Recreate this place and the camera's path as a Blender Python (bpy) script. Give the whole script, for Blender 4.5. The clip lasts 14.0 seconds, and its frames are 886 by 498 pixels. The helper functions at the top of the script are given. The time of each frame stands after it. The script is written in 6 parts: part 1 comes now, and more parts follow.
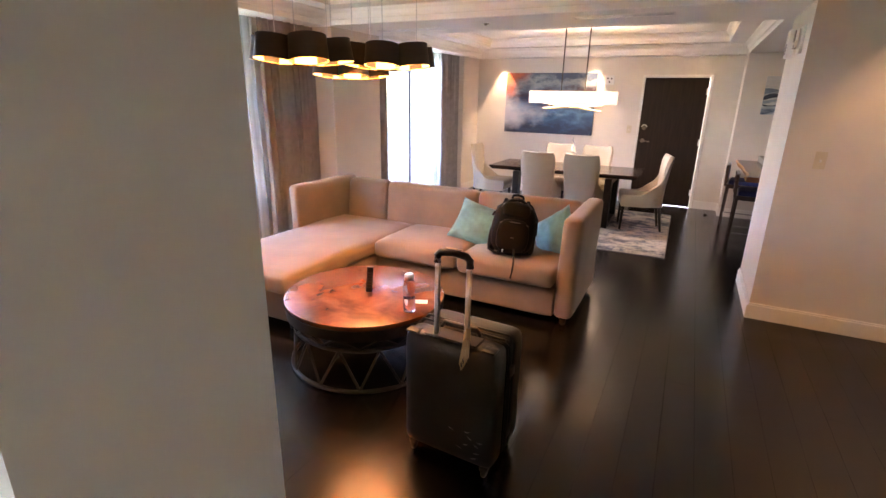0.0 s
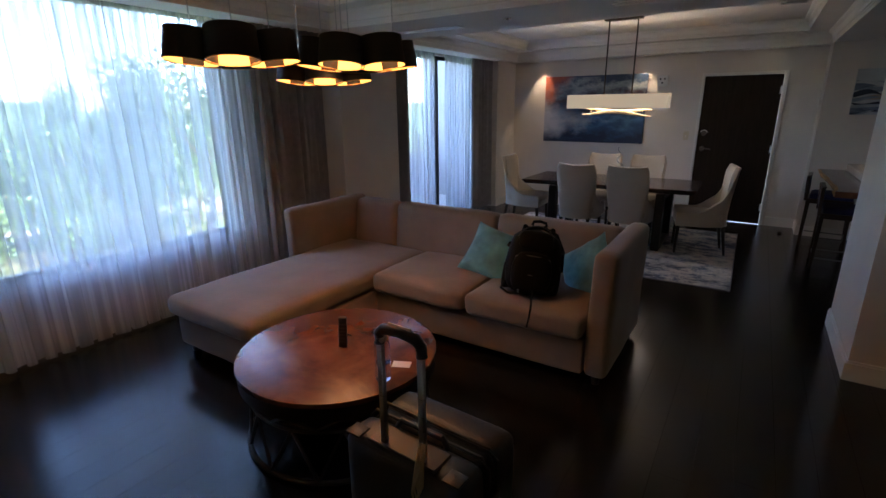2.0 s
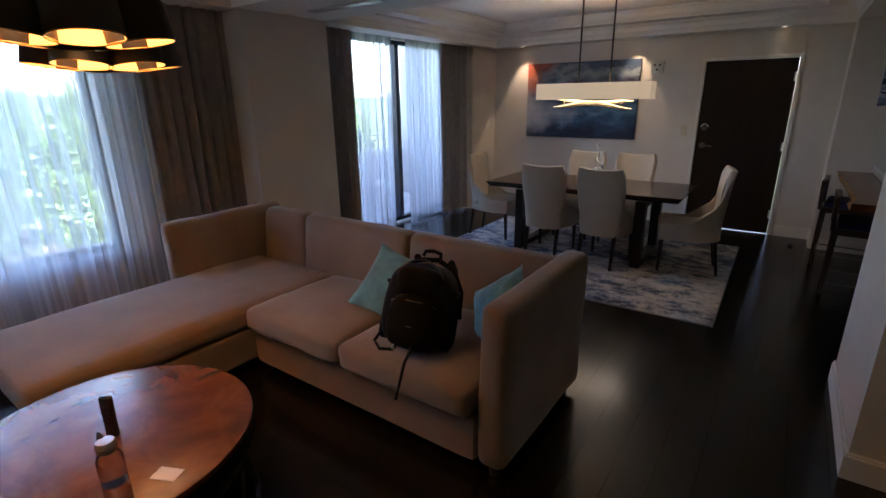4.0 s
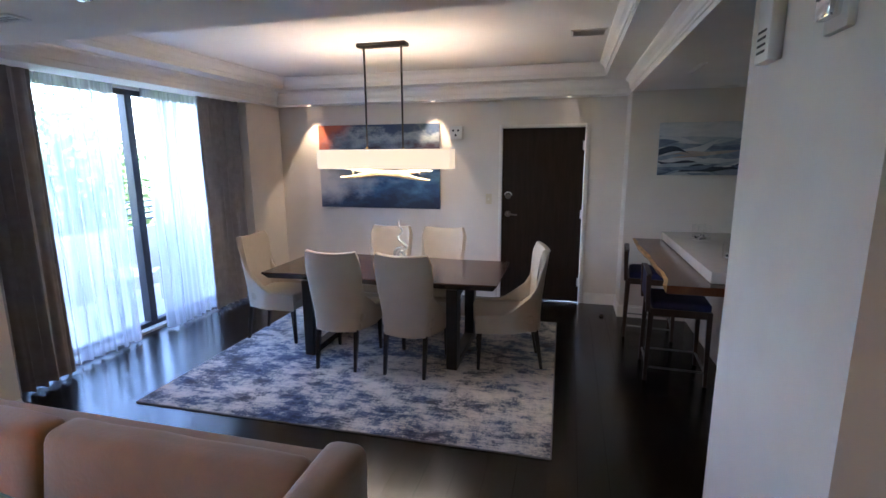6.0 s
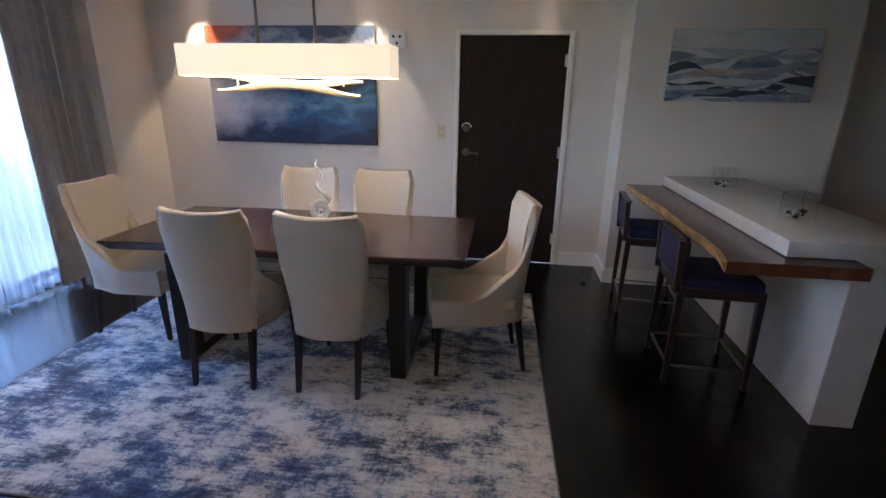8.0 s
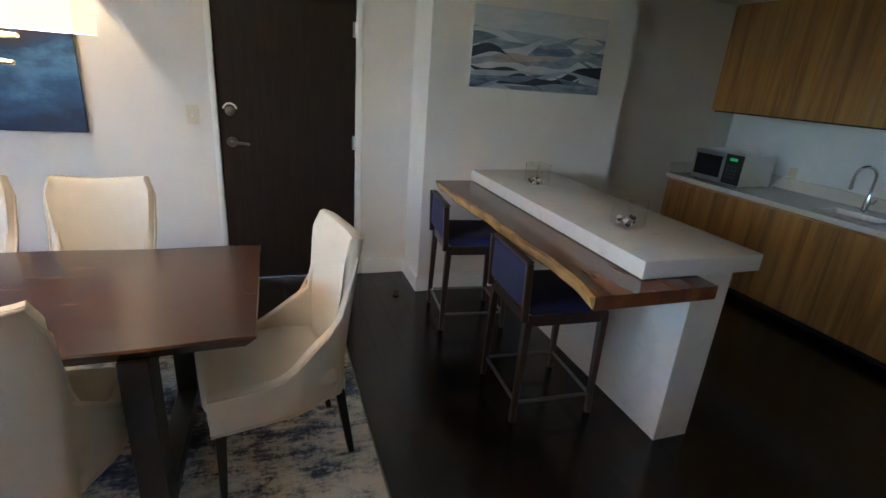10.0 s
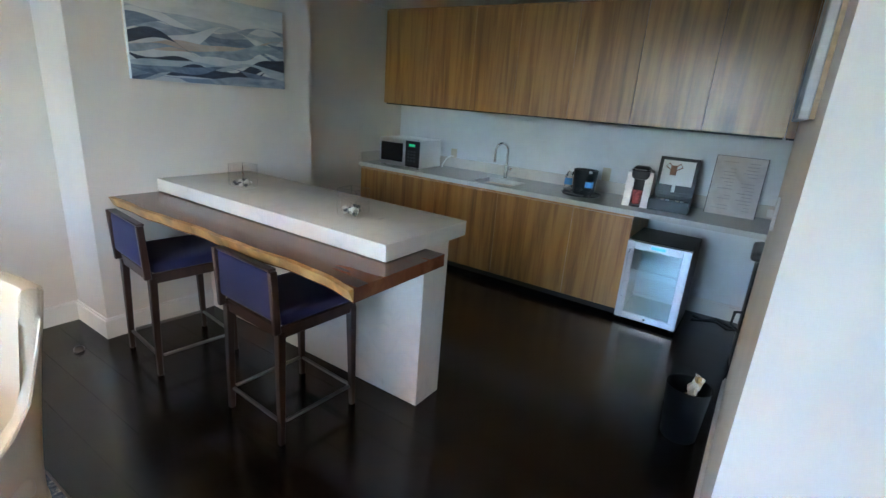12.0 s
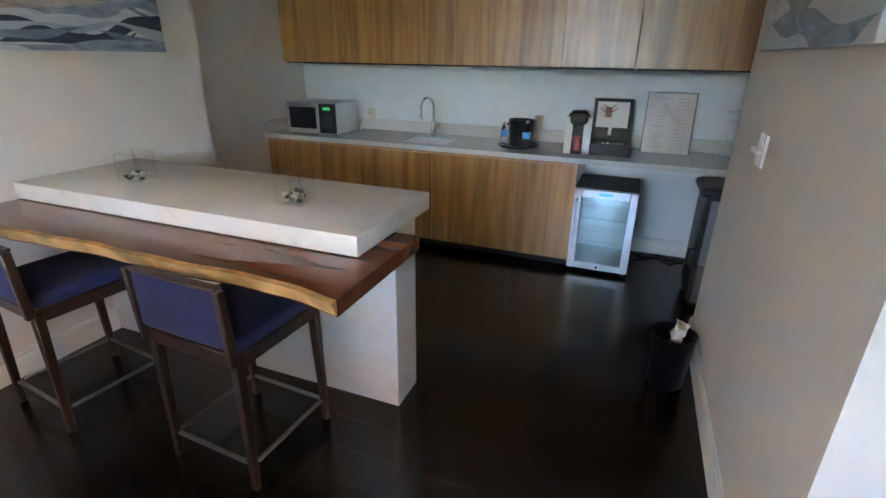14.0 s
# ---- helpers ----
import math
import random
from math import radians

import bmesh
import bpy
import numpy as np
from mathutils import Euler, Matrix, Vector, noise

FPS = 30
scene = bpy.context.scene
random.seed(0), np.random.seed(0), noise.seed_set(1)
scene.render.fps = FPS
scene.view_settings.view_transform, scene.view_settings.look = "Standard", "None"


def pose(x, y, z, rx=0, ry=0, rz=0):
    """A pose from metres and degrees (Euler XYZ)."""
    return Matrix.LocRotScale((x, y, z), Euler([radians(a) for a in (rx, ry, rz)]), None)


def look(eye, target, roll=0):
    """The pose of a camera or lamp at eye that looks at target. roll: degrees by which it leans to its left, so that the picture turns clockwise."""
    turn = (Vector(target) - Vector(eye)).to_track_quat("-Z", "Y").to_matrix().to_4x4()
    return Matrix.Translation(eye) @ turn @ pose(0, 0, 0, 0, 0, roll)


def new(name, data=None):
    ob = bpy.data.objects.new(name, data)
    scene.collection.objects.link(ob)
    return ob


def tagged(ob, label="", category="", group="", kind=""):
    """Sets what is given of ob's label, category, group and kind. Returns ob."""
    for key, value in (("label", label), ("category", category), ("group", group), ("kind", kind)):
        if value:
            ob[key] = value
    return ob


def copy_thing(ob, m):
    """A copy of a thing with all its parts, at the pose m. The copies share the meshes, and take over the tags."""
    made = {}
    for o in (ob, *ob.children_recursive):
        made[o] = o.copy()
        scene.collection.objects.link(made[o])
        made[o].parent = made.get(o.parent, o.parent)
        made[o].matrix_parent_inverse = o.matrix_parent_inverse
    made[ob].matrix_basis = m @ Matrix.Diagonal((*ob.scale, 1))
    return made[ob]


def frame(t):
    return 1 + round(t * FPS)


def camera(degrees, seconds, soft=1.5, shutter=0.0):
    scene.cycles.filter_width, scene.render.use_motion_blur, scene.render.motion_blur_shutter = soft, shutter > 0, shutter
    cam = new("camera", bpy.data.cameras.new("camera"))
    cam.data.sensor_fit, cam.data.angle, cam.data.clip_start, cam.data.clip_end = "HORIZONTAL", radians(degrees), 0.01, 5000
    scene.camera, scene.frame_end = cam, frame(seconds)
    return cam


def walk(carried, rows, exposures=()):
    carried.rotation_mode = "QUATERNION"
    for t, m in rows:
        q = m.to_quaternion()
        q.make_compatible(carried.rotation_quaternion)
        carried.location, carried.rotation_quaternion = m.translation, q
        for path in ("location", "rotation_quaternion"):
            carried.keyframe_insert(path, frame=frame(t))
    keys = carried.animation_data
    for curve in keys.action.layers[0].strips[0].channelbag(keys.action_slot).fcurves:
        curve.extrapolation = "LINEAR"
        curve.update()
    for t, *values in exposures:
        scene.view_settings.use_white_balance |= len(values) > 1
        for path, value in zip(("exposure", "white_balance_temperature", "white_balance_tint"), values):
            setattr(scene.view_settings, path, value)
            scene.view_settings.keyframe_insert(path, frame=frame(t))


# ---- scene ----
cam = camera(85.1, 14.0)
PATH = [
    (0, (0.415, 1.429, 1.669), (-0.431, 3.139, 1.07), 1.2),
    (0.5, (0.453, 1.627, 1.677), (-0.555, 3.247, 1.078), -0.0),
    (1, (0.426, 1.825, 1.651), (-0.549, 3.459, 1.035), 0.2),
    (1.5, (0.359, 1.984, 1.677), (-0.555, 3.673, 1.12), 1.0),
    (2, (0.374, 2.194, 1.655), (-0.66, 3.81, 1.091), -0.5),
    (2.2, (0.38, 2.324, 1.642), (-0.732, 3.885, 1.069), -0.2),
    (4.3, (0.62, 3.44, 1.66), (-0.48, 5.0, 1.065), -0.9),
    (4.5, (0.521, 3.52, 1.68), (-0.557, 5.113, 1.118), -0.4),
    (5, (0.418, 3.66, 1.72), (-0.316, 5.475, 1.303), 1.1),
    (5.5, (0.305, 3.872, 1.77), (-0.108, 5.791, 1.389), 1.0),
    (6, (0.39, 4.53, 1.725), (-0.102, 6.432, 1.348), -0.3),
    (6.5, (0.287, 5.282, 1.597), (-0.25, 7.166, 1.196), -0.2),
    (7, (0.178, 5.479, 1.574), (-0.283, 7.366, 1.098), -0.4),
    (7.2, (0.165, 5.528, 1.54), (-0.262, 7.413, 1.033), -0.3),
    (9.3, (-0.086, 6.324, 1.568), (0.133, 8.187, 0.877), 2.0),
    (9.5, (-0.053, 6.419, 1.569), (0.245, 8.27, 0.873), 1.9),
    (10, (-0.026, 6.609, 1.586), (0.618, 8.378, 0.911), 4.4),
    (10.5, (-0.13, 6.733, 1.587), (1.026, 8.239, 0.958), 3.9),
    (11, (-0.141, 6.757, 1.578), (1.292, 8.018, 0.981), 4.8),
    (11.5, (-0.143, 6.76, 1.57), (1.421, 7.864, 0.99), 5.6),
    (12, (-0.128, 6.779, 1.55), (1.471, 7.824, 0.956), 4.4),
    (12.5, (-0.103, 6.809, 1.527), (1.487, 7.828, 0.866), 4.2),
    (13, (0.03, 6.967, 1.506), (1.579, 7.978, 0.745), 3.0),
    (13.5, (0.08, 7.092, 1.505), (1.712, 7.966, 0.748), 2.2),
    (14, (0.013, 7.193, 1.528), (1.745, 7.863, 0.786), 0.8),
]
EXPOSURES = [(0.0, 5.88, 7300, 33), (0.3, 5.45, 6800, 29), (0.5, 5.05, 6000, 23), (1.0, 3.66, 5850, 20), (1.5, 3.42, 5850, 20), (2.2, 3.42, 5850, 20), (4.3, 3.66, 6150, 22), (5.0, 4.3, 6100, 22), (5.5, 4.68, 5850, 21), (6.0, 4.78, 5650, 21), (7.2, 4.58, 5600, 21), (9.3, 5.22, 5850, 15), (10.0, 5.32, 5700, 10), (10.5, 5.78, 5350, 6), (11.0, 6.16, 5350, 8), (12.5, 6.03, 5600, 10), (13.0, 5.92, 5700, 12), (13.5, 6.23, 5800, 15), (14.0, 6.2, 5950, 17)]
walk(cam, [(t, look(eye, target, roll)) for t, eye, target, roll in PATH], EXPOSURES)

# ---- light and sky ----
world = bpy.data.worlds.new("sky")
scene.world = world
world.use_nodes = True
wn = world.node_tree
sky = wn.nodes.new("ShaderNodeTexSky")
sky.sky_type = "NISHITA"
sky.sun_disc = False
sky.sun_elevation, sky.sun_rotation = radians(52), radians(75)
wn.nodes["Background"].inputs["Strength"].default_value = 0.15
wn.links.new(sky.outputs[0], wn.nodes["Background"].inputs["Color"])
sun = new("sun", bpy.data.lights.new("sun", "SUN"))
sun.data.energy, sun.data.angle, sun.data.color = 4.0, radians(0.5), (1.0, 0.95, 0.86)
sun.matrix_world = look((30 * math.sin(radians(75)), 30 * math.cos(radians(75)), 38), (0, 0, 0))

# ---- materials ----


def material(name, base, rough=0.6, metal=0.0, vary=0.12, scale=8.0, bump=0.0, bump_scale=60.0, stretch=(1, 1, 1), coat=0.0, sheen=0.0, each=0.0, spec=0.5, gloss_vary=0.08):
    """A surface with broad tone changes, fine relief and, with each, a tone of its own for every piece."""
    m = bpy.data.materials.new(name)
    m.use_nodes = True
    t = m.node_tree
    n, link = t.nodes, t.links
    b = n["Principled BSDF"]
    b.inputs["Roughness"].default_value, b.inputs["Metallic"].default_value = rough, metal
    b.inputs["Coat Weight"].default_value, b.inputs["Sheen Weight"].default_value = coat, sheen
    b.inputs["Coat Roughness"].default_value = 0.15
    b.inputs["Specular IOR Level"].default_value = spec
    co = n.new("ShaderNodeTexCoord")
    mp = n.new("ShaderNodeMapping")
    mp.inputs["Scale"].default_value = stretch
    link.new(co.outputs["Object"], mp.inputs[0])
    info = n.new("ShaderNodeObjectInfo")
    if each:
        link.new(info.outputs["Random"], mp.inputs["Location"])
    tex = n.new("ShaderNodeTexNoise")
    tex.inputs["Scale"].default_value, tex.inputs["Detail"].default_value = scale, 6
    link.new(mp.outputs[0], tex.inputs["Vector"])
    ramp = n.new("ShaderNodeMapRange")
    ramp.inputs["From Min"].default_value, ramp.inputs["From Max"].default_value = 0.3, 0.7
    ramp.inputs["To Min"].default_value, ramp.inputs["To Max"].default_value = 1 - vary, 1 + vary
    link.new(tex.outputs["Fac"], ramp.inputs["Value"])
    hsv = n.new("ShaderNodeHueSaturation")
    hsv.inputs["Color"].default_value = (*base, 1)
    if each:
        rnd = n.new("ShaderNodeMapRange")
        rnd.inputs["To Min"].default_value, rnd.inputs["To Max"].default_value = 1 - each, 1 + each
        link.new(info.outputs["Random"], rnd.inputs["Value"])
        mul = n.new("ShaderNodeMath")
        mul.operation = "MULTIPLY"
        link.new(ramp.outputs[0], mul.inputs[0])
        link.new(rnd.outputs[0], mul.inputs[1])
        link.new(mul.outputs[0], hsv.inputs["Value"])
    else:
        link.new(ramp.outputs[0], hsv.inputs["Value"])
    link.new(hsv.outputs[0], b.inputs["Base Color"])
    rr = n.new("ShaderNodeMapRange")
    rr.inputs["To Min"].default_value, rr.inputs["To Max"].default_value = max(rough - gloss_vary, 0.02), min(rough + gloss_vary, 1)
    link.new(tex.outputs["Fac"], rr.inputs["Value"])
    link.new(rr.outputs[0], b.inputs["Roughness"])
    if bump:
        fine = n.new("ShaderNodeTexNoise")
        fine.inputs["Scale"].default_value, fine.inputs["Detail"].default_value = bump_scale, 4
        link.new(mp.outputs[0], fine.inputs["Vector"])
        bp = n.new("ShaderNodeBump")
        bp.inputs["Strength"].default_value, bp.inputs["Distance"].default_value = bump, 0.01
        link.new(fine.outputs["Fac"], bp.inputs["Height"])
        link.new(bp.outputs[0], b.inputs["Normal"])
    return m


def ramped(name, stops, vector_scale=(1, 1, 1), scale=3.0, detail=8, distort=0.0, rough=0.6, bump=0.0, each=False, coat=0.0, roughness=0.6):
    """A surface whose colour runs through stops along a noise."""
    m = bpy.data.materials.new(name)
    m.use_nodes = True
    n, link = m.node_tree.nodes, m.node_tree.links
    b = n["Principled BSDF"]
    b.inputs["Roughness"].default_value = rough
    b.inputs["Coat Weight"].default_value = coat
    b.inputs["Coat Roughness"].default_value = 0.22
    co, mp = n.new("ShaderNodeTexCoord"), n.new("ShaderNodeMapping")
    mp.inputs["Scale"].default_value = vector_scale
    link.new(co.outputs["Object"], mp.inputs[0])
    if each:
        info = n.new("ShaderNodeObjectInfo")
        mul = n.new("ShaderNodeMath")
        mul.operation = "MULTIPLY"
        mul.inputs[1].default_value = 37.0
        link.new(info.outputs["Random"], mul.inputs[0])
        link.new(mul.outputs[0], mp.inputs["Location"])
    tex = n.new("ShaderNodeTexNoise")
    tex.inputs["Scale"].default_value, tex.inputs["Detail"].default_value = scale, detail
    tex.inputs["Roughness"].default_value, tex.inputs["Distortion"].default_value = roughness, distort
    link.new(mp.outputs[0], tex.inputs["Vector"])
    cr = n.new("ShaderNodeValToRGB")
    el = cr.color_ramp.elements
    while len(el) < len(stops):
        el.new(0.5)
    for e, (p, c) in zip(el, stops):
        e.position, e.color = p, (*c, 1)
    link.new(tex.outputs["Fac"], cr.inputs[0])
    link.new(cr.outputs[0], b.inputs["Base Color"])
    if bump:
        bp = n.new("ShaderNodeBump")
        bp.inputs["Strength"].default_value, bp.inputs["Distance"].default_value = bump, 0.006
        link.new(tex.outputs["Fac"], bp.inputs["Height"])
        link.new(bp.outputs[0], b.inputs["Normal"])
    return m


def glowing(name, colour, strength):
    m = bpy.data.materials.new(name)
    m.use_nodes = True
    b = m.node_tree.nodes["Principled BSDF"]
    b.inputs["Base Color"].default_value = (*colour, 1)
    b.inputs["Emission Color"].default_value = (*colour, 1)
    b.inputs["Emission Strength"].default_value = strength
    return m


def clear(name, tint=(1, 1, 1), rough=0.0, ior=1.45):
    m = bpy.data.materials.new(name)
    m.use_nodes = True
    b = m.node_tree.nodes["Principled BSDF"]
    b.inputs["Base Color"].default_value = (*tint, 1)
    b.inputs["Transmission Weight"].default_value, b.inputs["Roughness"].default_value, b.inputs["IOR"].default_value = 1.0, rough, ior
    return m


def pane_material(name, tint=(0.95, 0.98, 1.0), gloss=0.06):
    m = bpy.data.materials.new(name)
    m.use_nodes = True
    n, link = m.node_tree.nodes, m.node_tree.links
    tr, gl, mx = n.new("ShaderNodeBsdfTransparent"), n.new("ShaderNodeBsdfGlossy"), n.new("ShaderNodeMixShader")
    tr.inputs[0].default_value = (*tint, 1)
    gl.inputs["Roughness"].default_value = 0.02
    mx.inputs[0].default_value = gloss
    link.new(tr.outputs[0], mx.inputs[1])
    link.new(gl.outputs[0], mx.inputs[2])
    link.new(mx.outputs[0], n["Material Output"].inputs["Surface"])
    return m


def sheer_material(name):
    """Voile: partly open weave, partly lit through, with vertical opacity streaks that imitate the darker overlaps of
    folds.
    """
    m = bpy.data.materials.new(name)
    m.use_nodes = True
    n, link = m.node_tree.nodes, m.node_tree.links
    tr, tl, df = n.new("ShaderNodeBsdfTransparent"), n.new("ShaderNodeBsdfTranslucent"), n.new("ShaderNodeBsdfDiffuse")
    co, mp, tex = n.new("ShaderNodeTexCoord"), n.new("ShaderNodeMapping"), n.new("ShaderNodeTexNoise")
    mp.inputs["Scale"].default_value = (6, 6, 0.03)
    tex.inputs["Scale"].default_value = 3.0
    link.new(co.outputs["Object"], mp.inputs[0])
    link.new(mp.outputs[0], tex.inputs["Vector"])
    rg = n.new("ShaderNodeMapRange")
    rg.inputs["To Min"].default_value, rg.inputs["To Max"].default_value = 0.32, 0.60
    rg.inputs["From Min"].default_value, rg.inputs["From Max"].default_value = 0.42, 0.72
    link.new(tex.outputs["Fac"], rg.inputs["Value"])
    tl.inputs[0].default_value = (0.77, 0.78, 0.80, 1)
    df.inputs[0].default_value = (0.70, 0.72, 0.76, 1)
    m1, m2 = n.new("ShaderNodeMixShader"), n.new("ShaderNodeMixShader")
    m1.inputs[0].default_value = 0.4
    link.new(tl.outputs[0], m1.inputs[1])
    link.new(df.outputs[0], m1.inputs[2])
    link.new(rg.outputs[0], m2.inputs[0])
    link.new(tr.outputs[0], m2.inputs[1])
    link.new(m1.outputs[0], m2.inputs[2])
    link.new(m2.outputs[0], n["Material Output"].inputs["Surface"])
    return m


WALL = material("wall_paint", (0.70, 0.645, 0.575), 0.75, vary=0.04, scale=3, bump=0.03, bump_scale=160)
CEIL = material("ceiling_paint", (0.86, 0.84, 0.80), 0.8, vary=0.03, scale=2, bump=0.06, bump_scale=120)
TRIM = material("white_trim_paint", (0.78, 0.75, 0.70), 0.45, vary=0.04, scale=6, bump=0.03, bump_scale=50)
PLANK = material("dark_stained_oak", (0.0075, 0.0050, 0.0042), 0.21, vary=0.22, scale=2.5, stretch=(9, 0.8, 1), each=0.28, spec=0.5, gloss_vary=0.025)
SUBFLOOR = material("floor_joint", (0.006, 0.005, 0.004), 0.7)
DOORWOOD = material("espresso_door", (0.024, 0.015, 0.011), 0.5, spec=0.2, vary=0.25, scale=4, bump=0.06, bump_scale=30, stretch=(8, 8, 0.7))
WENGE = material("dark_table_wood", (0.040, 0.018, 0.012), 0.24, vary=0.35, scale=4, bump=0.05, bump_scale=24, stretch=(0.8, 9, 9), coat=0.3)
BLACKWOOD = material("black_stained_wood", (0.012, 0.009, 0.008), 0.35, vary=0.25, scale=6, stretch=(6, 6, 1))
LEATHER = material("cream_leather", (0.47, 0.395, 0.295), 0.42, vary=0.05, scale=6, bump=0.12, bump_scale=170)
SUEDE = material("tan_microsuede", (0.215, 0.150, 0.098), 0.85, vary=0.16, scale=4, bump=0.14, bump_scale=60, sheen=0.35)
TEAL = material("teal_crushed_fabric", (0.115, 0.31, 0.36), 0.7, vary=0.3, scale=9, bump=0.5, bump_scale=28, sheen=0.3)
DRAPE = material("taupe_drape_cloth", (0.285, 0.265, 0.262), 0.9, vary=0.12, scale=14, bump=0.1, bump_scale=200, sheen=0.2)
SHEER = sheer_material("voile")
GLASS = pane_material("window_glass")
ALU = material("dark_bronze_frame", (0.06, 0.06, 0.065), 0.4, metal=0.6, vary=0.1)
STEEL = material("brushed_steel", (0.62, 0.62, 0.62), 0.3, metal=1.0, vary=0.06, scale=20, stretch=(1, 1, 20))
CHROME = material("chrome", (0.8, 0.8, 0.8), 0.08, metal=1.0, vary=0.02)
BLACKMETAL = material("black_iron", (0.062, 0.052, 0.044), 0.33, metal=0.85, vary=0.25, scale=12, bump=0.1)
BLACKPLASTIC = material("black_plastic", (0.015, 0.015, 0.017), 0.35, vary=0.15)
QUARTZ = ramped("quartz", [(0.0, (0.40, 0.37, 0.35)), (0.27, (0.50, 0.46, 0.41)), (0.34, (0.60, 0.55, 0.485)), (0.5, (0.64, 0.585, 0.515)), (1.0, (0.655, 0.60, 0.53))], (1, 1, 1), 6, 12, 1.5, 0.2)
COUNTER = material("grey_quartz_counter", (0.62, 0.61, 0.59), 0.18, vary=0.06, scale=60)
SPLASH = material("splash_paint", (0.72, 0.73, 0.73), 0.5, vary=0.03)
WALNUT = ramped("walnut_veneer", [(0.25, (0.17, 0.066, 0.014)), (0.42, (0.33, 0.142, 0.034)), (0.55, (0.46, 0.222, 0.058)), (0.8, (0.57, 0.315, 0.10))], (10, 10, 0.55), 1.5, 6, 0.5, 0.30, each=True, coat=1.0)
WALNUT.node_tree.nodes["Principled BSDF"].inputs["Coat IOR"].default_value = 1.5
WALNUT.node_tree.nodes["Principled BSDF"].inputs["Coat Roughness"].default_value = 0.33
LIVEWOOD = ramped("live_edge_walnut", [(0.25, (0.085, 0.026, 0.011)), (0.5, (0.15, 0.050, 0.021)), (0.8, (0.23, 0.088, 0.036))], (7, 0.5, 4), 2.0, 6, 0.4, 0.22, coat=0.25)
SAPWOOD = material("sapwood_edge", (0.44, 0.25, 0.085), 0.5, vary=0.5, scale=9, bump=0.4, bump_scale=25, stretch=(1, 1, 1))
NAVY = material("navy_upholstery", (0.012, 0.016, 0.08), 0.85, vary=0.12, scale=8, bump=0.15, bump_scale=160, sheen=0.08)
STOOLWOOD = material("walnut_stool_wood", (0.034, 0.015, 0.009), 0.35, vary=0.25, scale=6, stretch=(6, 6, 1))
COPPER = ramped("hammered_copper_top", [(0.28, (0.060, 0.020, 0.010)), (0.45, (0.135, 0.046, 0.020)), (0.6, (0.21, 0.078, 0.033)), (0.8, (0.29, 0.13, 0.058))], (1, 1, 1), 5, 9, 0.6, 0.27, bump=0.12, coat=0.15)

# ---- builders ----


def box(bm, x0, x1, y0, y1, z0, z1, bevel=0.0, seg=2):
    r = bmesh.ops.create_cube(bm, size=1)
    vs = r["verts"]
    for v in vs:
        v.co = ((x0 + x1) / 2 + v.co.x * (x1 - x0), (y0 + y1) / 2 + v.co.y * (y1 - y0), (z0 + z1) / 2 + v.co.z * (z1 - z0))
    if bevel:
        es = list({e for v in vs for e in v.link_edges})
        bmesh.ops.bevel(bm, geom=es, offset=bevel, segments=seg, affect="EDGES", profile=0.5)
    return bm


def cyl(bm, x, y, z0, z1, r0, r1=None, seg=24, bevel=0.0):
    r1 = r0 if r1 is None else r1
    r = bmesh.ops.create_cone(bm, cap_ends=True, segments=seg, radius1=r0, radius2=r1, depth=z1 - z0)
    for v in r["verts"]:
        v.co += Vector((x, y, (z0 + z1) / 2))
    if bevel:
        es = [e for e in {e for v in r["verts"] for e in v.link_edges} if abs(e.verts[0].co.z - e.verts[1].co.z) < 1e-5]
        bmesh.ops.bevel(bm, geom=es, offset=bevel, segments=2, affect="EDGES", profile=0.5)
    return bm


def lathe(bm, profile, x=0, y=0, seg=28):
    """Turns (radius, height) pairs round the upright through x, y."""
    rings = []
    for r, z in profile:
        rings.append([bm.verts.new((x + r * math.cos(a), y + r * math.sin(a), z)) for a in (2 * math.pi * i / seg for i in range(seg))] if r > 1e-5 else [bm.verts.new((x, y, z))])
    for a, b in zip(rings, rings[1:]):
        for i in range(seg):
            j = (i + 1) % seg
            if len(a) == 1 and len(b) > 1:
                bm.faces.new((a[0], b[i], b[j]))
            elif len(b) == 1 and len(a) > 1:
                bm.faces.new((a[i], b[0], a[j]))
            elif len(a) > 1:
                bm.faces.new((a[i], a[j], b[j], b[i]))
    return bm


def tube(bm, points, radius, seg=8, closed=False):
    """A round bar along points."""
    pts = [Vector(p) for p in points]
    rings = []
    for i, p in enumerate(pts):
        a = pts[i - 1] if (i or closed) else p
        b = pts[(i + 1) % len(pts)] if (i + 1 < len(pts) or closed) else p
        d = (b - a).normalized()
        u = d.cross(Vector((0, 0, 1)))
        if u.length < 0.05:
            u = d.cross(Vector((0, 1, 0)))
        u.normalize()
        w = u.cross(d)
        r = radius(i / max(len(pts) - 1, 1)) if callable(radius) else radius
        rings.append([bm.verts.new(p + r * (math.cos(t) * u + math.sin(t) * w)) for t in (2 * math.pi * k / seg for k in range(seg))])
    n = len(rings)
    for i in range(n if closed else n - 1):
        a, b = rings[i], rings[(i + 1) % n]
        for k in range(seg):
            bm.faces.new((a[k], a[(k + 1) % seg], b[(k + 1) % seg], b[k]))
    if not closed:
        bm.faces.new(rings[0][::-1])
        bm.faces.new(rings[-1])
    return bm


def grid(bm, f, nu, nv, close_u=False):
    """A sheet of nu x nv quads through f(u, v)."""
    vs = [[bm.verts.new(f(i / nu, j / nv)) for j in range(nv + 1)] for i in range(nu + (0 if close_u else 1))]
    for i in range(nu):
        for j in range(nv):
            a, b = vs[i], vs[(i + 1) % len(vs)]
            bm.faces.new((a[j], b[j], b[j + 1], a[j + 1]))
    return vs


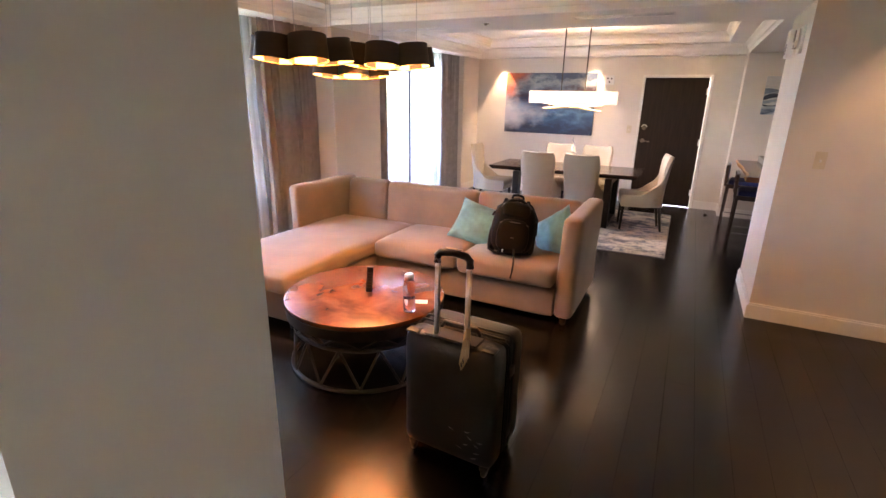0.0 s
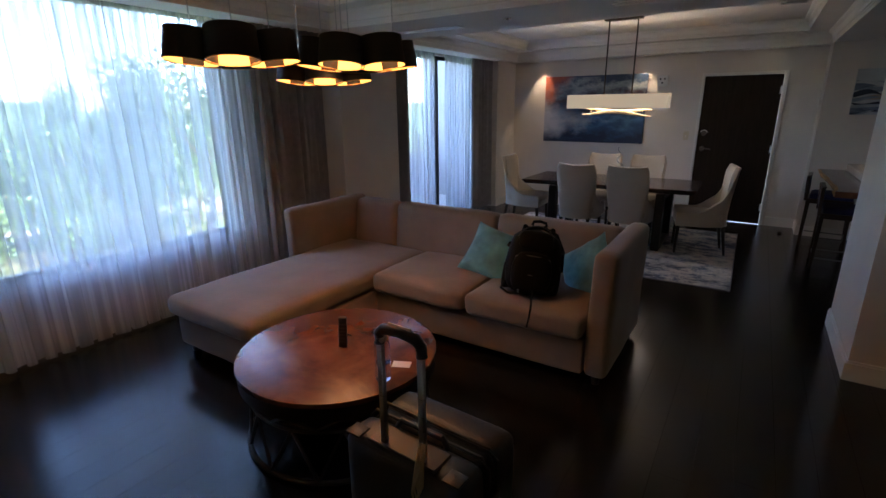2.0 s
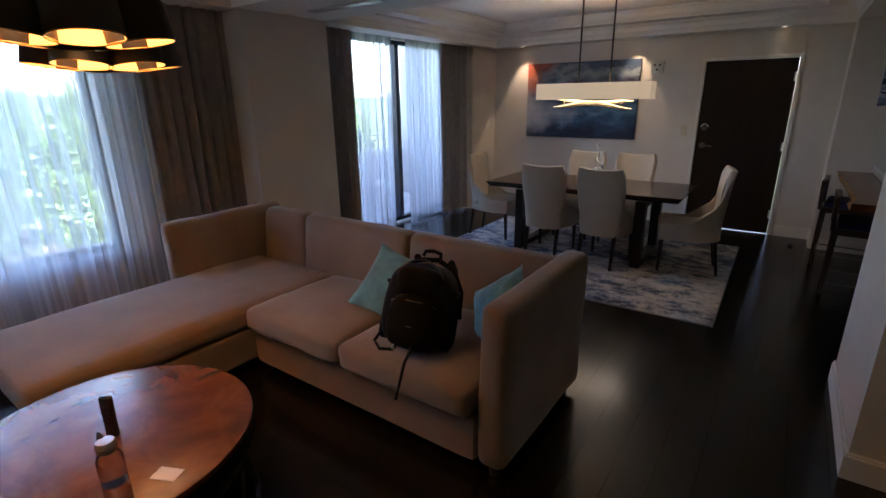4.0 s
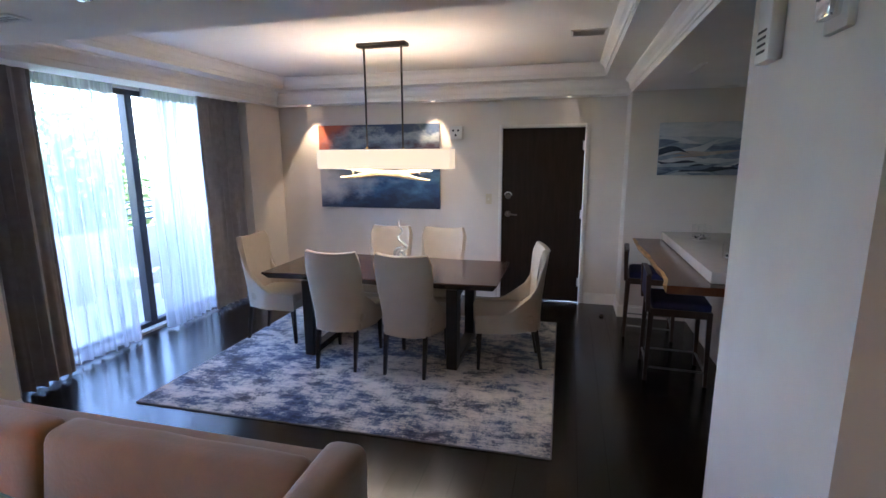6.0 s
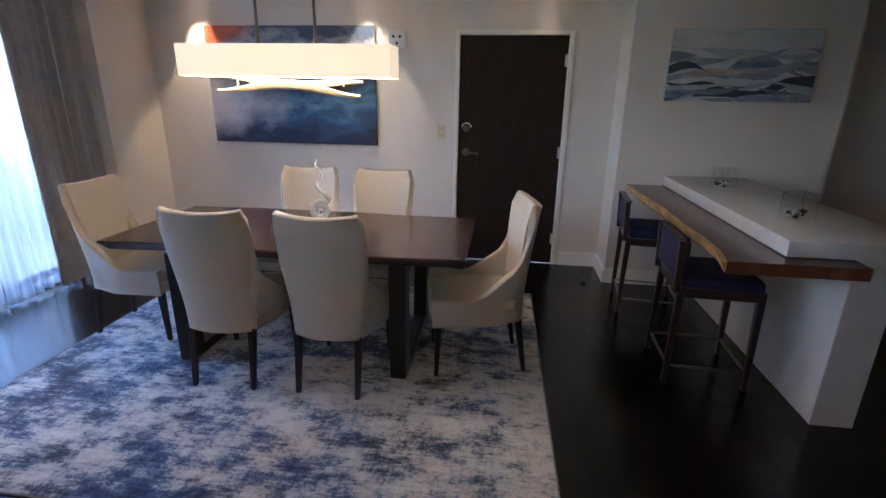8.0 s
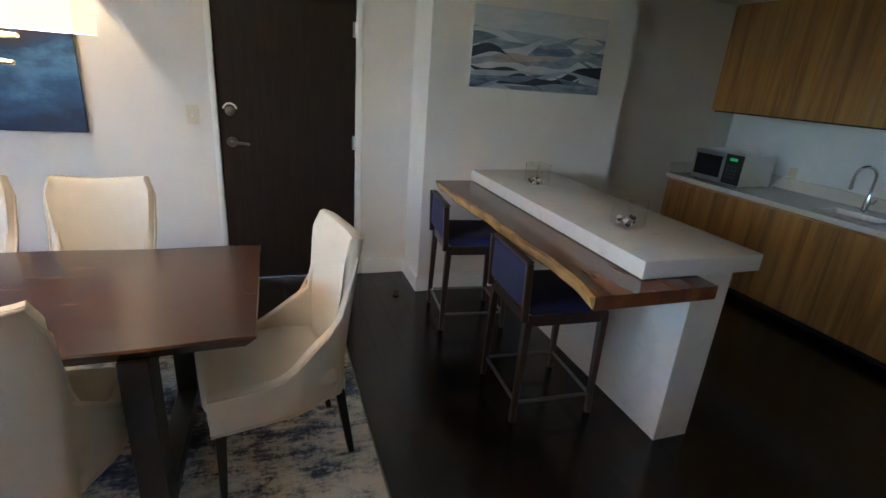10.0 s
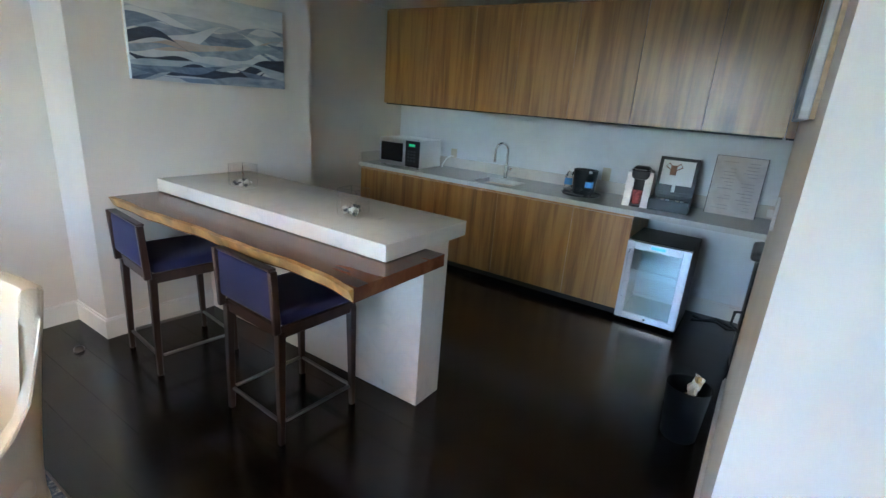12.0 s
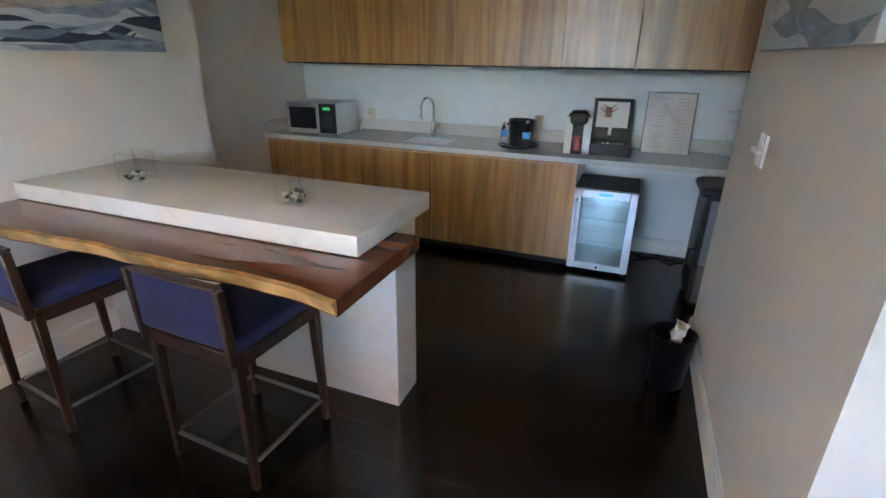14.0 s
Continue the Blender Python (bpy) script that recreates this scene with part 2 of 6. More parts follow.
def thicken(bm, d):
    bmesh.ops.recalc_face_normals(bm, faces=bm.faces[:])
    bmesh.ops.solidify(bm, geom=bm.faces[:], thickness=d)
    return bm


def mesh_of(name, bm, mat, smooth=True):
    bmesh.ops.recalc_face_normals(bm, faces=bm.faces[:])
    me = bpy.data.meshes.new(name)
    bm.to_mesh(me)
    bm.free()
    me.materials.append(mat)
    if smooth:
        for p in me.polygons:
            p.use_smooth = True
        me.set_sharp_from_angle(angle=radians(38))
    return me


def part(name, bm, mat, parent=None, label="", smooth=True):
    ob = new(name, mesh_of(name, bm, mat, smooth))
    ob.parent = parent
    return tagged(ob, label)


def thing(name, label, category, m=None, group=""):
    ob = new(name)
    if m is not None:
        ob.matrix_basis = m
    return tagged(ob, label, category, group)


def structure(name, bm, mat, label="", smooth=False):
    return tagged(part(name, bm, mat, None, "", smooth), label, "", "", "structure")


def B():
    return bmesh.new()


# ---- the shell ----
ZS = 2.36      # beam, soffit and kitchen ceiling
XW = -3.62     # inner face of the window wall
XP = -3.14     # face of the pier between the windows
YD = 10.30     # wall of the entrance door
XK = 4.20      # kitchen back wall
YN = 6.72      # kitchen side of the thick partition
YL = 5.79      # living side of the thick partition
XC = 1.045     # end face of the partition

bm = B()
box(bm, XW - 0.25, XK + 0.2, -2.2, YD + 0.2, -0.2, -0.016)
floor = structure("floor", bm, SUBFLOOR, "dark stained oak plank floor")

bm = B()
box(bm, XW - 0.2, -0.38, YD, YD + 0.2, 0, 2.95)
box(bm, 0.57, XK + 0.2, YD, YD + 0.2, 0, 2.95)
box(bm, -0.38, 0.57, YD, YD + 0.2, 2.05, 2.95)
structure("wall_north", bm, WALL, "warm grey painted wall round the entrance door")
bm = B()
box(bm, 0.975, 2.56, 9.89, YD - 0.001, 0, ZS)
structure("wall_stub", bm, WALL, "warm grey painted wall projection behind the bar")
bm = B()
box(bm, XK, XK + 0.2, 6.001, YD - 0.001, 0, 2.95)
structure("wall_kitchen", bm, SPLASH, "pale grey painted kitchen wall")
bm = B()
box(bm, XC, 2.85, YL, YN, 0, 2.95)
box(bm, 2.851, XK + 0.2, YL, 6.0, 0, 2.95)
structure("wall_partition", bm, WALL, "thick warm grey painted partition wall")
bm = B()
box(bm, XK, XK + 0.2, -2.2, YL - 0.001, 0, 2.95)
structure("wall_east", bm, WALL, "warm grey painted living room wall")
# doorway from which the walk starts
bm = B()
box(bm, XW, 0.06, 1.53, 1.75, 0, 2.95)
box(bm, 1.20, XK - 0.001, 1.53, 1.75, 0, 2.95)
box(bm, 0.06, 1.20, 1.53, 1.75, 2.10, 2.95)
structure("wall_south", bm, WALL, "warm grey painted wall with the bedroom doorway")
bm = B()
box(bm, XW, XK, -2.2, -2.0, 0, 2.95)
structure("wall_bedroom", bm, WALL, "warm grey painted bedroom wall")

# window wall with a wide window, a sliding door
LW = (3.08, 4.88, 0.54, 2.42)
DW = (7.10, 9.45, 0.03, 2.36)
bm = B()
# unseen bedroom opening, added so that daylight reaches the doorway wall
BW = (-1.5, 0.9, 0.54, 2.3)
ys = [-2.2, BW[0], BW[1], LW[0], LW[1], DW[0], DW[1], YD + 0.2]
for a, b in ((0, 1), (2, 3), (4, 5), (6, 7)):
    box(bm, XW - 0.2, XW, ys[a], ys[b], 0, 2.95)
for y0, y1, z0, z1 in (BW, LW, DW):
    box(bm, XW - 0.2, XW, y0, y1, 0, z0)
    box(bm, XW - 0.2, XW, y0, y1, z1, 2.95)
structure("wall_west", bm, WALL, "warm grey window wall")
bm = B()
box(bm, XW + 0.001, XP, 5.84, 6.74, 0, ZS)
structure("wall_pier", bm, WALL, "tan painted pier between the curtained windows")
bm = B()
box(bm, XW + 0.001, -3.30, 9.62, YD - 0.001, 0, ZS)
structure("wall_return", bm, WALL, "tan painted wall return beside the drapes")

# ceilings
bm = B()
box(bm, XW - 0.2, XK + 0.2, -2.2, YD + 0.2, 2.95, 3.1)
structure("roof_slab", bm, CEIL, "white painted ceiling slab")
TX0, TX1, TY0, TY1 = -3.16, 0.975, 6.72, 10.05   # dining tray
bm = B()
box(bm, 1.0, XK, YN + 0.001, YD, ZS, ZS + 0.3)
box(bm, 2.852, XK, 6.001, YN, ZS, ZS + 0.3)
structure("ceiling_kitchen", bm, CEIL, "white painted kitchen ceiling")
bm = B()
box(bm, XW, XC - 0.001, YL, 6.72, ZS, 2.9)
structure("ceiling_beam", bm, CEIL, "white painted ceiling beam between living and dining rooms")


def ring(bm, x0, x1, y0, y1, profile):
    """Sweeps (inset, z) pairs round a rectangle."""
    loops = []
    for d, z in profile:
        loops.append([bm.verts.new(c) for c in ((x0 + d, y0 + d, z), (x1 - d, y0 + d, z), (x1 - d, y1 - d, z), (x0 + d, y1 - d, z))])
    for a, b in zip(loops, loops[1:]):
        for i in range(4):
            bm.faces.new((a[i], a[(i + 1) % 4], b[(i + 1) % 4], b[i]))


CROWN = ((0, 0), (0.006, 0.0), (0.006, 0.018), (0.016, 0.022), (0.02, 0.05), (0.035, 0.075), (0.06, 0.092), (0.066, 0.098), (0.066, 0.11))


def tray(name, x0, x1, y0, y1, z, fascia, shelf, step, label):
    """Ceiling tray: a fascia with crown moulding, a flat band, and a second moulded step."""
    prof = [(-0.30, z), (0, z), (0, z + fascia)]
    prof += [(d, z + fascia + h) for d, h in CROWN]
    zz = z + fascia + 0.11
    prof += [(shelf, zz), (shelf, zz + step)]
    prof += [(shelf + d, zz + step + h) for d, h in CROWN]
    zt = zz + step + 0.11
    bm = B()
    ring(bm, x0, x1, y0, y1, prof)
    d = shelf + 0.066
    bm.faces.new([bm.verts.new(c) for c in ((x0 + d, y0 + d, zt), (x1 - d, y0 + d, zt), (x1 - d, y1 - d, zt), (x0 + d, y1 - d, zt))])
    ob = structure(name, bm, CEIL, label)
    return ob, zt


_, ZT = tray("ceiling_dining", TX0, TX1, TY0, TY1, ZS - 0.003, 0.03, 0.27, 0.02, "white ceiling tray with two crown mouldings above the dining table")
tray("ceiling_living", XP - 0.02, XK - 0.3, 2.05, YL - 0.002, ZS - 0.003, 0.03, 0.27, 0.02, "white ceiling tray with crown mouldings above the sofa")
bm = B()
box(bm, XW, XK, -2.0, 1.53, 2.60, 2.7)
structure("ceiling_bedroom", bm, CEIL, "white painted bedroom ceiling")

# baseboards
def skirting(x0, x1, y0, y1, nx, ny):
    """A moulded base along a wall; nx, ny points into the room."""
    t = 0.016
    bm = B()
    if nx:
        a, b = sorted((x0, x0 + nx * t))
        box(bm, a, b, y0, y1, 0, 0.115)
        a, b = sorted((x0, x0 + nx * 0.010))
        box(bm, a, b, y0, y1, 0.1151, 0.132, 0.003, 1)
    else:
        a, b = sorted((y0, y0 + ny * t))
        box(bm, x0, x1, a, b, 0, 0.115)
        a, b = sorted((y0, y0 + ny * 0.010))
        box(bm, x0, x1, a, b, 0.1151, 0.132, 0.003, 1)
    structure("baseboard", bm, TRIM, "white painted baseboard")


skirting(XC, XC, YL - 0.016, YN + 0.016, -1, 0)
skirting(XC, XK, YL, YL, 0, -1)
skirting(XC, 2.866, YN, YN, 0, 1)
skirting(2.85, 2.85, 6.0, YN, 1, 0)
skirting(2.866, XK, 6.0, 6.0, 0, 1)
skirting(0.975, 0.975, 9.89 - 0.016, YD, -1, 0)
skirting(0.975, 2.56, 9.89, 9.89, 0, -1)
skirting(2.56, 3.55, YD, YD, 0, -1)
skirting(0.62, 0.959, YD, YD, 0, -1)
skirting(-3.284, -0.43, YD, YD, 0, -1)
skirting(-3.30, -3.30, 9.62, YD, 1, 0)
skirting(XP, XP, 5.84, 6.74, 1, 0)
skirting(XK, XK, 6.016, 7.5, -1, 0)
skirting(XW, 0.06, 1.75, 1.75, 0, 1)
skirting(1.2, XK, 1.75, 1.75, 0, 1)

# entrance door with its casing
BRONZE = material("oil_rubbed_bronze", (0.16, 0.135, 0.115), 0.32, metal=0.9, vary=0.2, scale=30)
door = tagged(thing("door_1", "closed dark espresso wooden entrance door in a white frame", "door"), kind="structure")
bm = B()
box(bm, -0.375, 0.552, YD + 0.012, YD + 0.055, 0.006, 2.04, 0.002, 1)
leaf = part("door_leaf", bm, DOORWOOD, door)
for name, c in (("door_frame", (-0.413, -0.377, 0, 2.08)), ("door_frame", (0.554, 0.60, 0, 2.08)), ("door_frame", (-0.377, 0.554, 2.042, 2.08))):
    bm = B()
    box(bm, c[0], c[1], YD - 0.016, YD + 0.09, c[2], c[3], 0.004, 2)
    part(name, bm, TRIM, door)
for z in (0.25, 1.06, 1.84):
    bm = B()
    cyl(bm, 0.553, YD - 0.002, z - 0.05, z + 0.05, 0.008, seg=10)
    box(bm, 0.53, 0.553, YD + 0.006, YD + 0.012, z - 0.05, z + 0.05)
    part("hinge", bm, STEEL, door, "steel hinge")
bm = B()
lathe(bm, [(0, 0), (0.033, 0), (0.036, 0.004), (0.034, 0.010), (0.012, 0.012), (0.010, 0.05), (0, 0.05)], seg=20)
bmesh.ops.transform(bm, matrix=pose(-0.30, YD + 0.012, 1.045, 90), verts=bm.verts)
tube(bm, [(-0.30, YD - 0.035, 1.045), (-0.27, YD - 0.042, 1.046), (-0.22, YD - 0.044, 1.042), (-0.185, YD - 0.036, 1.036)], 0.009)
part("door_handle", bm, BRONZE, leaf, "dark bronze lever handle")
bm = B()
lathe(bm, [(0, 0), (0.030, 0), (0.033, 0.005), (0.028, 0.014), (0.012, 0.02), (0, 0.021)], seg=20)
bmesh.ops.transform(bm, matrix=pose(-0.30, YD + 0.012, 1.255, 90), verts=bm.verts)
part("deadbolt", bm, BRONZE, leaf, "dark bronze deadbolt rose")
bm = B()
grid(bm, lambda u, v: (-0.30 + (0.036 + 0.012 * v) * math.cos(math.pi * (0.05 + 0.9 * u)), YD + 0.008, 1.262 + (0.036 + 0.012 * v) * math.sin(math.pi * (0.05 + 0.9 * u))), 14, 1)
thicken(bm, 0.003)
part("label_sticker", bm, TRIM, leaf, "white curved sticker above the deadbolt")

# ---- windows, curtains, outside ----


def window(name, y0, y1, z0, z1, mullions, label, sill=True):
    ob = tagged(thing(name, label, "window"), kind="structure")
    xa, xb = XW - 0.14, XW - 0.07
    for c in ((y0, y1, z0, z0 + 0.05), (y0, y1, z1 - 0.05, z1), (y0, y0 + 0.05, z0 + 0.05, z1 - 0.05), (y1 - 0.05, y1, z0 + 0.05, z1 - 0.05)):
        bm = B()
        box(bm, xa, xb, *c, 0.004, 1)
        part("window_frame", bm, ALU, ob)
    for y, w in mullions:
        bm = B()
        box(bm, xa - 0.005, xb + 0.02, y - w / 2, y + w / 2, z0 + 0.05, z1 - 0.05, 0.004, 1)
        part("mullion", bm, ALU, ob)
    edges = [y0 + 0.05] + [y for y, _ in mullions] + [y1 - 0.05]
    for a, b in zip(edges, edges[1:]):
        bm = B()
        box(bm, xa + 0.03, xa + 0.036, a, b, z0 + 0.05, z1 - 0.05)
        p = part("pane", bm, GLASS, ob, "clear glass pane")
        p.visible_shadow = False
    if sill:
        bm = B()
        box(bm, XW - 0.069, XW + 0.02, y0 - 0.02, y1 + 0.02, z0 - 0.03, z0, 0.005, 2)
        part("window_sill", bm, TRIM, ob, "white window sill")
    return ob


window("window_1", *LW, [], "wide living room window behind a sheer curtain")
# window_3 is out of view and only lets light into the bedroom
window("window_3", *BW, [], "bedroom window with a dark metal frame")
window("window_2", *DW, [(8.38, 0.08)], "sliding glass balcony door with dark metal frame", sill=False)


def curtain(name, x, y0, y1, z0, z1, folds, depth, mat, label, seed, lap=0.004):
    """A hanging cloth with uneven folds that deepen towards the hem."""
    rnd = random.Random(seed)
    ph = [rnd.uniform(0, 6.28) for _ in range(5)]
    n = max(int(folds * 16), 30)

    def f(u, v):
        w = u + 0.012 * math.sin(9 * u + ph[0]) + 0.006 * math.sin(23 * u + ph[1])
        a = depth * (0.55 + 0.45 * (1 - v)) * (0.75 + 0.35 * math.sin(5.3 * u + ph[2]))
        s = a * math.sin(2 * math.pi * folds * w + 0.5 * math.sin(3 * v + ph[3]))
        s += 0.3 * a * math.sin(2 * math.pi * folds * 2.3 * w + ph[4] + 1.5 * (1 - v))
        hem = 0.012 * math.sin(2 * math.pi * folds * w + 1.2) if v == 0 else 0
        side = lap * (0.6 + 0.6 * math.sin(7.1 * u + ph[1])) * (0.8 + 0.2 * v) * math.sin(4 * math.pi * folds * w + 2 * ph[3])
        return (x + s, y0 + (y1 - y0) * u + side, z0 + hem + (z1 - z0) * v)

    bm = B()
    grid(bm, f, n, 10)
    ob = thing(name, label, "curtain")
    part("cloth", bm, mat, ob)
    bm = B()
    grid(bm, lambda u, v: tuple(Vector(f(u, 0.036 * v)) + Vector((0.0025, 0, 0))), n, 2)
    part("hem", bm, mat, ob, "turned-up stitched hem")
    bm = B()
    grid(bm, lambda u, v: tuple(Vector(f(u, 0.965 + 0.035 * v)) + Vector((0.0025, 0, 0))), n, 2)
    part("heading", bm, mat, ob, "stiffened pleated heading")
    return ob


curtain("sheer_curtain", -3.50, 1.95, 5.12, 0.03, 2.42, 26, 0.050, SHEER, "sheer white voile curtain hanging to the floor before the wide window", 3, 0.046)
curtain("drape", -3.40, 5.08, 5.84, 0.03, 2.42, 8, 0.055, DRAPE, "taupe blackout drape drawn aside beside the wide window", 5)
curtain("sheer_curtain", -3.50, 7.05, 8.05, 0.03, 2.42, 9, 0.050, SHEER, "sheer white voile curtain before the sliding balcony door", 7, 0.046)
curtain("sheer_curtain", -3.49, 8.35, 9.25, 0.03, 2.42, 8, 0.050, SHEER, "sheer white voile curtain panel before the sliding balcony door", 8, 0.046)
curtain("drape", -3.40, 6.76, 7.32, 0.03, 2.42, 6, 0.05, DRAPE, "taupe blackout drape gathered beside the pier", 11)
curtain("drape", -3.40, 8.95, 9.74, 0.03, 2.42, 7, 0.05, DRAPE, "taupe blackout drape gathered beside the dining corner", 12)

# ---- rug and dining group ----
def rug_material():
    """Cut pile with worn patches of navy, slate and cream broken up by short threads both ways."""
    m = bpy.data.materials.new("abstract_rug")
    m.use_nodes = True
    n, link = m.node_tree.nodes, m.node_tree.links
    b = n["Principled BSDF"]
    b.inputs["Roughness"].default_value = 0.95
    b.inputs["Sheen Weight"].default_value = 0.15
    co = n.new("ShaderNodeTexCoord")

    def layer(stretch, scale, detail, rough):
        mp, t = n.new("ShaderNodeMapping"), n.new("ShaderNodeTexNoise")
        mp.inputs["Scale"].default_value = stretch
        t.inputs["Scale"].default_value, t.inputs["Detail"].default_value, t.inputs["Roughness"].default_value = scale, detail, rough
        link.new(co.outputs["Object"], mp.inputs[0])
        link.new(mp.outputs[0], t.inputs["Vector"])
        return t.outputs["Fac"]

    def blend(a, c, f):
        mx = n.new("ShaderNodeMix")
        mx.data_type = "FLOAT"
        mx.inputs[0].default_value = f
        link.new(a, mx.inputs[2])
        link.new(c, mx.inputs[3])
        return mx.outputs[0]

    def ramp(v, stops):
        cr = n.new("ShaderNodeValToRGB")
        el = cr.color_ramp.elements
        while len(el) < len(stops):
            el.new(0.5)
        for e, (p, c) in zip(el, stops):
            e.position, e.color = p, (*c, 1)
        link.new(v, cr.inputs[0])
        return cr.outputs[0]

    patches = layer((0.85, 1.45, 1), 4.6, 10, 0.75)
    across, along = layer((5, 60, 1), 1.0, 3, 0.6), layer((46, 6, 1), 1.0, 3, 0.6)
    fine = layer((1, 1, 1), 70, 3, 0.7)
    v = blend(blend(blend(patches, across, 0.17), along, 0.09), fine, 0.14)
    v = blend(v, layer((1, 1, 1), 1.1, 3, 0.5), 0.20)
    cool = ramp(v, [(0.415, (0.016, 0.027, 0.066)), (0.455, (0.050, 0.082, 0.17)), (0.488, (0.17, 0.205, 0.28)), (0.510, (0.44, 0.44, 0.44)), (0.56, (0.70, 0.665, 0.61))])
    grey = ramp(v, [(0.415, (0.022, 0.028, 0.042)), (0.460, (0.085, 0.096, 0.12)), (0.484, (0.26, 0.26, 0.265)), (0.506, (0.50, 0.475, 0.44)), (0.56, (0.70, 0.655, 0.59))])
    tone = n.new("ShaderNodeMapRange")
    tone.inputs["From Min"].default_value, tone.inputs["From Max"].default_value = 0.44, 0.58
    link.new(layer((1, 1, 1), 1.7, 5, 0.6), tone.inputs["Value"])
    mix = n.new("ShaderNodeMix")
    mix.data_type = "RGBA"
    link.new(tone.outputs[0], mix.inputs[0])
    link.new(cool, mix.inputs[6])
    link.new(grey, mix.inputs[7])
    link.new(mix.outputs[2], b.inputs["Base Color"])
    bp = n.new("ShaderNodeBump")
    bp.inputs["Strength"].default_value, bp.inputs["Distance"].default_value = 0.6, 0.006
    link.new(blend(across, fine, 0.6), bp.inputs["Height"])
    link.new(bp.outputs[0], b.inputs["Normal"])
    return m


RUGM = rug_material()
rug = thing("rug", "worn-look blue, grey and cream abstract rug under the dining table", "rug", pose(-1.11, 8.28, 0, 0, 0, 0.7))
bm = B()
box(bm, -1.45, 1.45, -1.185, 1.185, 0.0005, 0.010, 0.004, 2)
part("rug_field", bm, RUGM, rug)
bm = B()
for c in ((-1.458, -1.4505, -1.19, 1.19), (1.4505, 1.458, -1.19, 1.19), (-1.45, 1.45, -1.193, -1.1855), (-1.45, 1.45, 1.1855, 1.193)):
    box(bm, *c, 0.0005, 0.011, 0.002, 1)
part("binding", bm, material("rug_binding", (0.22, 0.21, 0.22), 0.9), rug, "dark grey bound edge")


def table_outline(s, d):
    """Slab outline of half length s and half depth d with live edges."""
    pts = []
    for i in range(25):
        x = -s + 2 * s * i / 24
        pts.append((x, -d - 0.012 * math.sin(4 * x + 1) - 0.006 * math.sin(11 * x)))
    for i in range(25):
        x = s - 2 * s * i / 24
        pts.append((x, d + 0.012 * math.sin(3.4 * x + 2) + 0.006 * math.sin(9 * x)))
    return pts


def slab(bm, pts, z0, z1, undercut):
    cx = sum(p[0] for p in pts) / len(pts)
    cy = sum(p[1] for p in pts) / len(pts)
    top = [bm.verts.new((x, y, z1)) for x, y in pts]
    mid = [bm.verts.new((x + 0.004 * (1 if x > cx else -1), y + 0.004 * (1 if y > cy else -1), z1 - 0.008)) for x, y in pts]
    low = [bm.verts.new((x - undercut * (1 if x > cx else -1), y - undercut * (1 if y > cy else -1), z0)) for x, y in pts]
    n = len(pts)
    bm.faces.new(top)
    bm.faces.new(low[::-1])
    for a, b in ((top, mid), (mid, low)):
        for i in range(n):
            bm.faces.new((a[i], b[i], b[(i + 1) % n], a[(i + 1) % n]))


table = thing("dining_table", "dark glossy wooden dining table with a live-edge slab top", "table", pose(-1.13, 8.53, 0.0105))
bm = B()
slab(bm, table_outline(1.02, 0.455), 0.682, 0.738, 0.035)
part("tabletop", bm, WENGE, table, smooth=False)
for sx in (-0.62, 0.66):
    for sy in (-0.36, 0.36):
        bm = B()
        box(bm, sx - 0.045, sx + 0.045, sy - 0.06, sy + 0.06, 0.0, 0.674, 0.004, 1)
        part("leg", bm, BLACKWOOD, table)
    bm = B()
    box(bm, sx - 0.045, sx + 0.045, -0.299, 0.299, 0.0, 0.06, 0.004, 1)
    part("foot_bar", bm, BLACKWOOD, table)
    bm = B()
    box(bm, sx - 0.045, sx + 0.045, -0.299, 0.299, 0.60, 0.674, 0.004, 1)
    part("top_bar", bm, BLACKWOOD, table)


def smooth_step(a, b, x):
    t = min(max((x - a) / (b - a), 0), 1)
    return t * t * (3 - 2 * t)


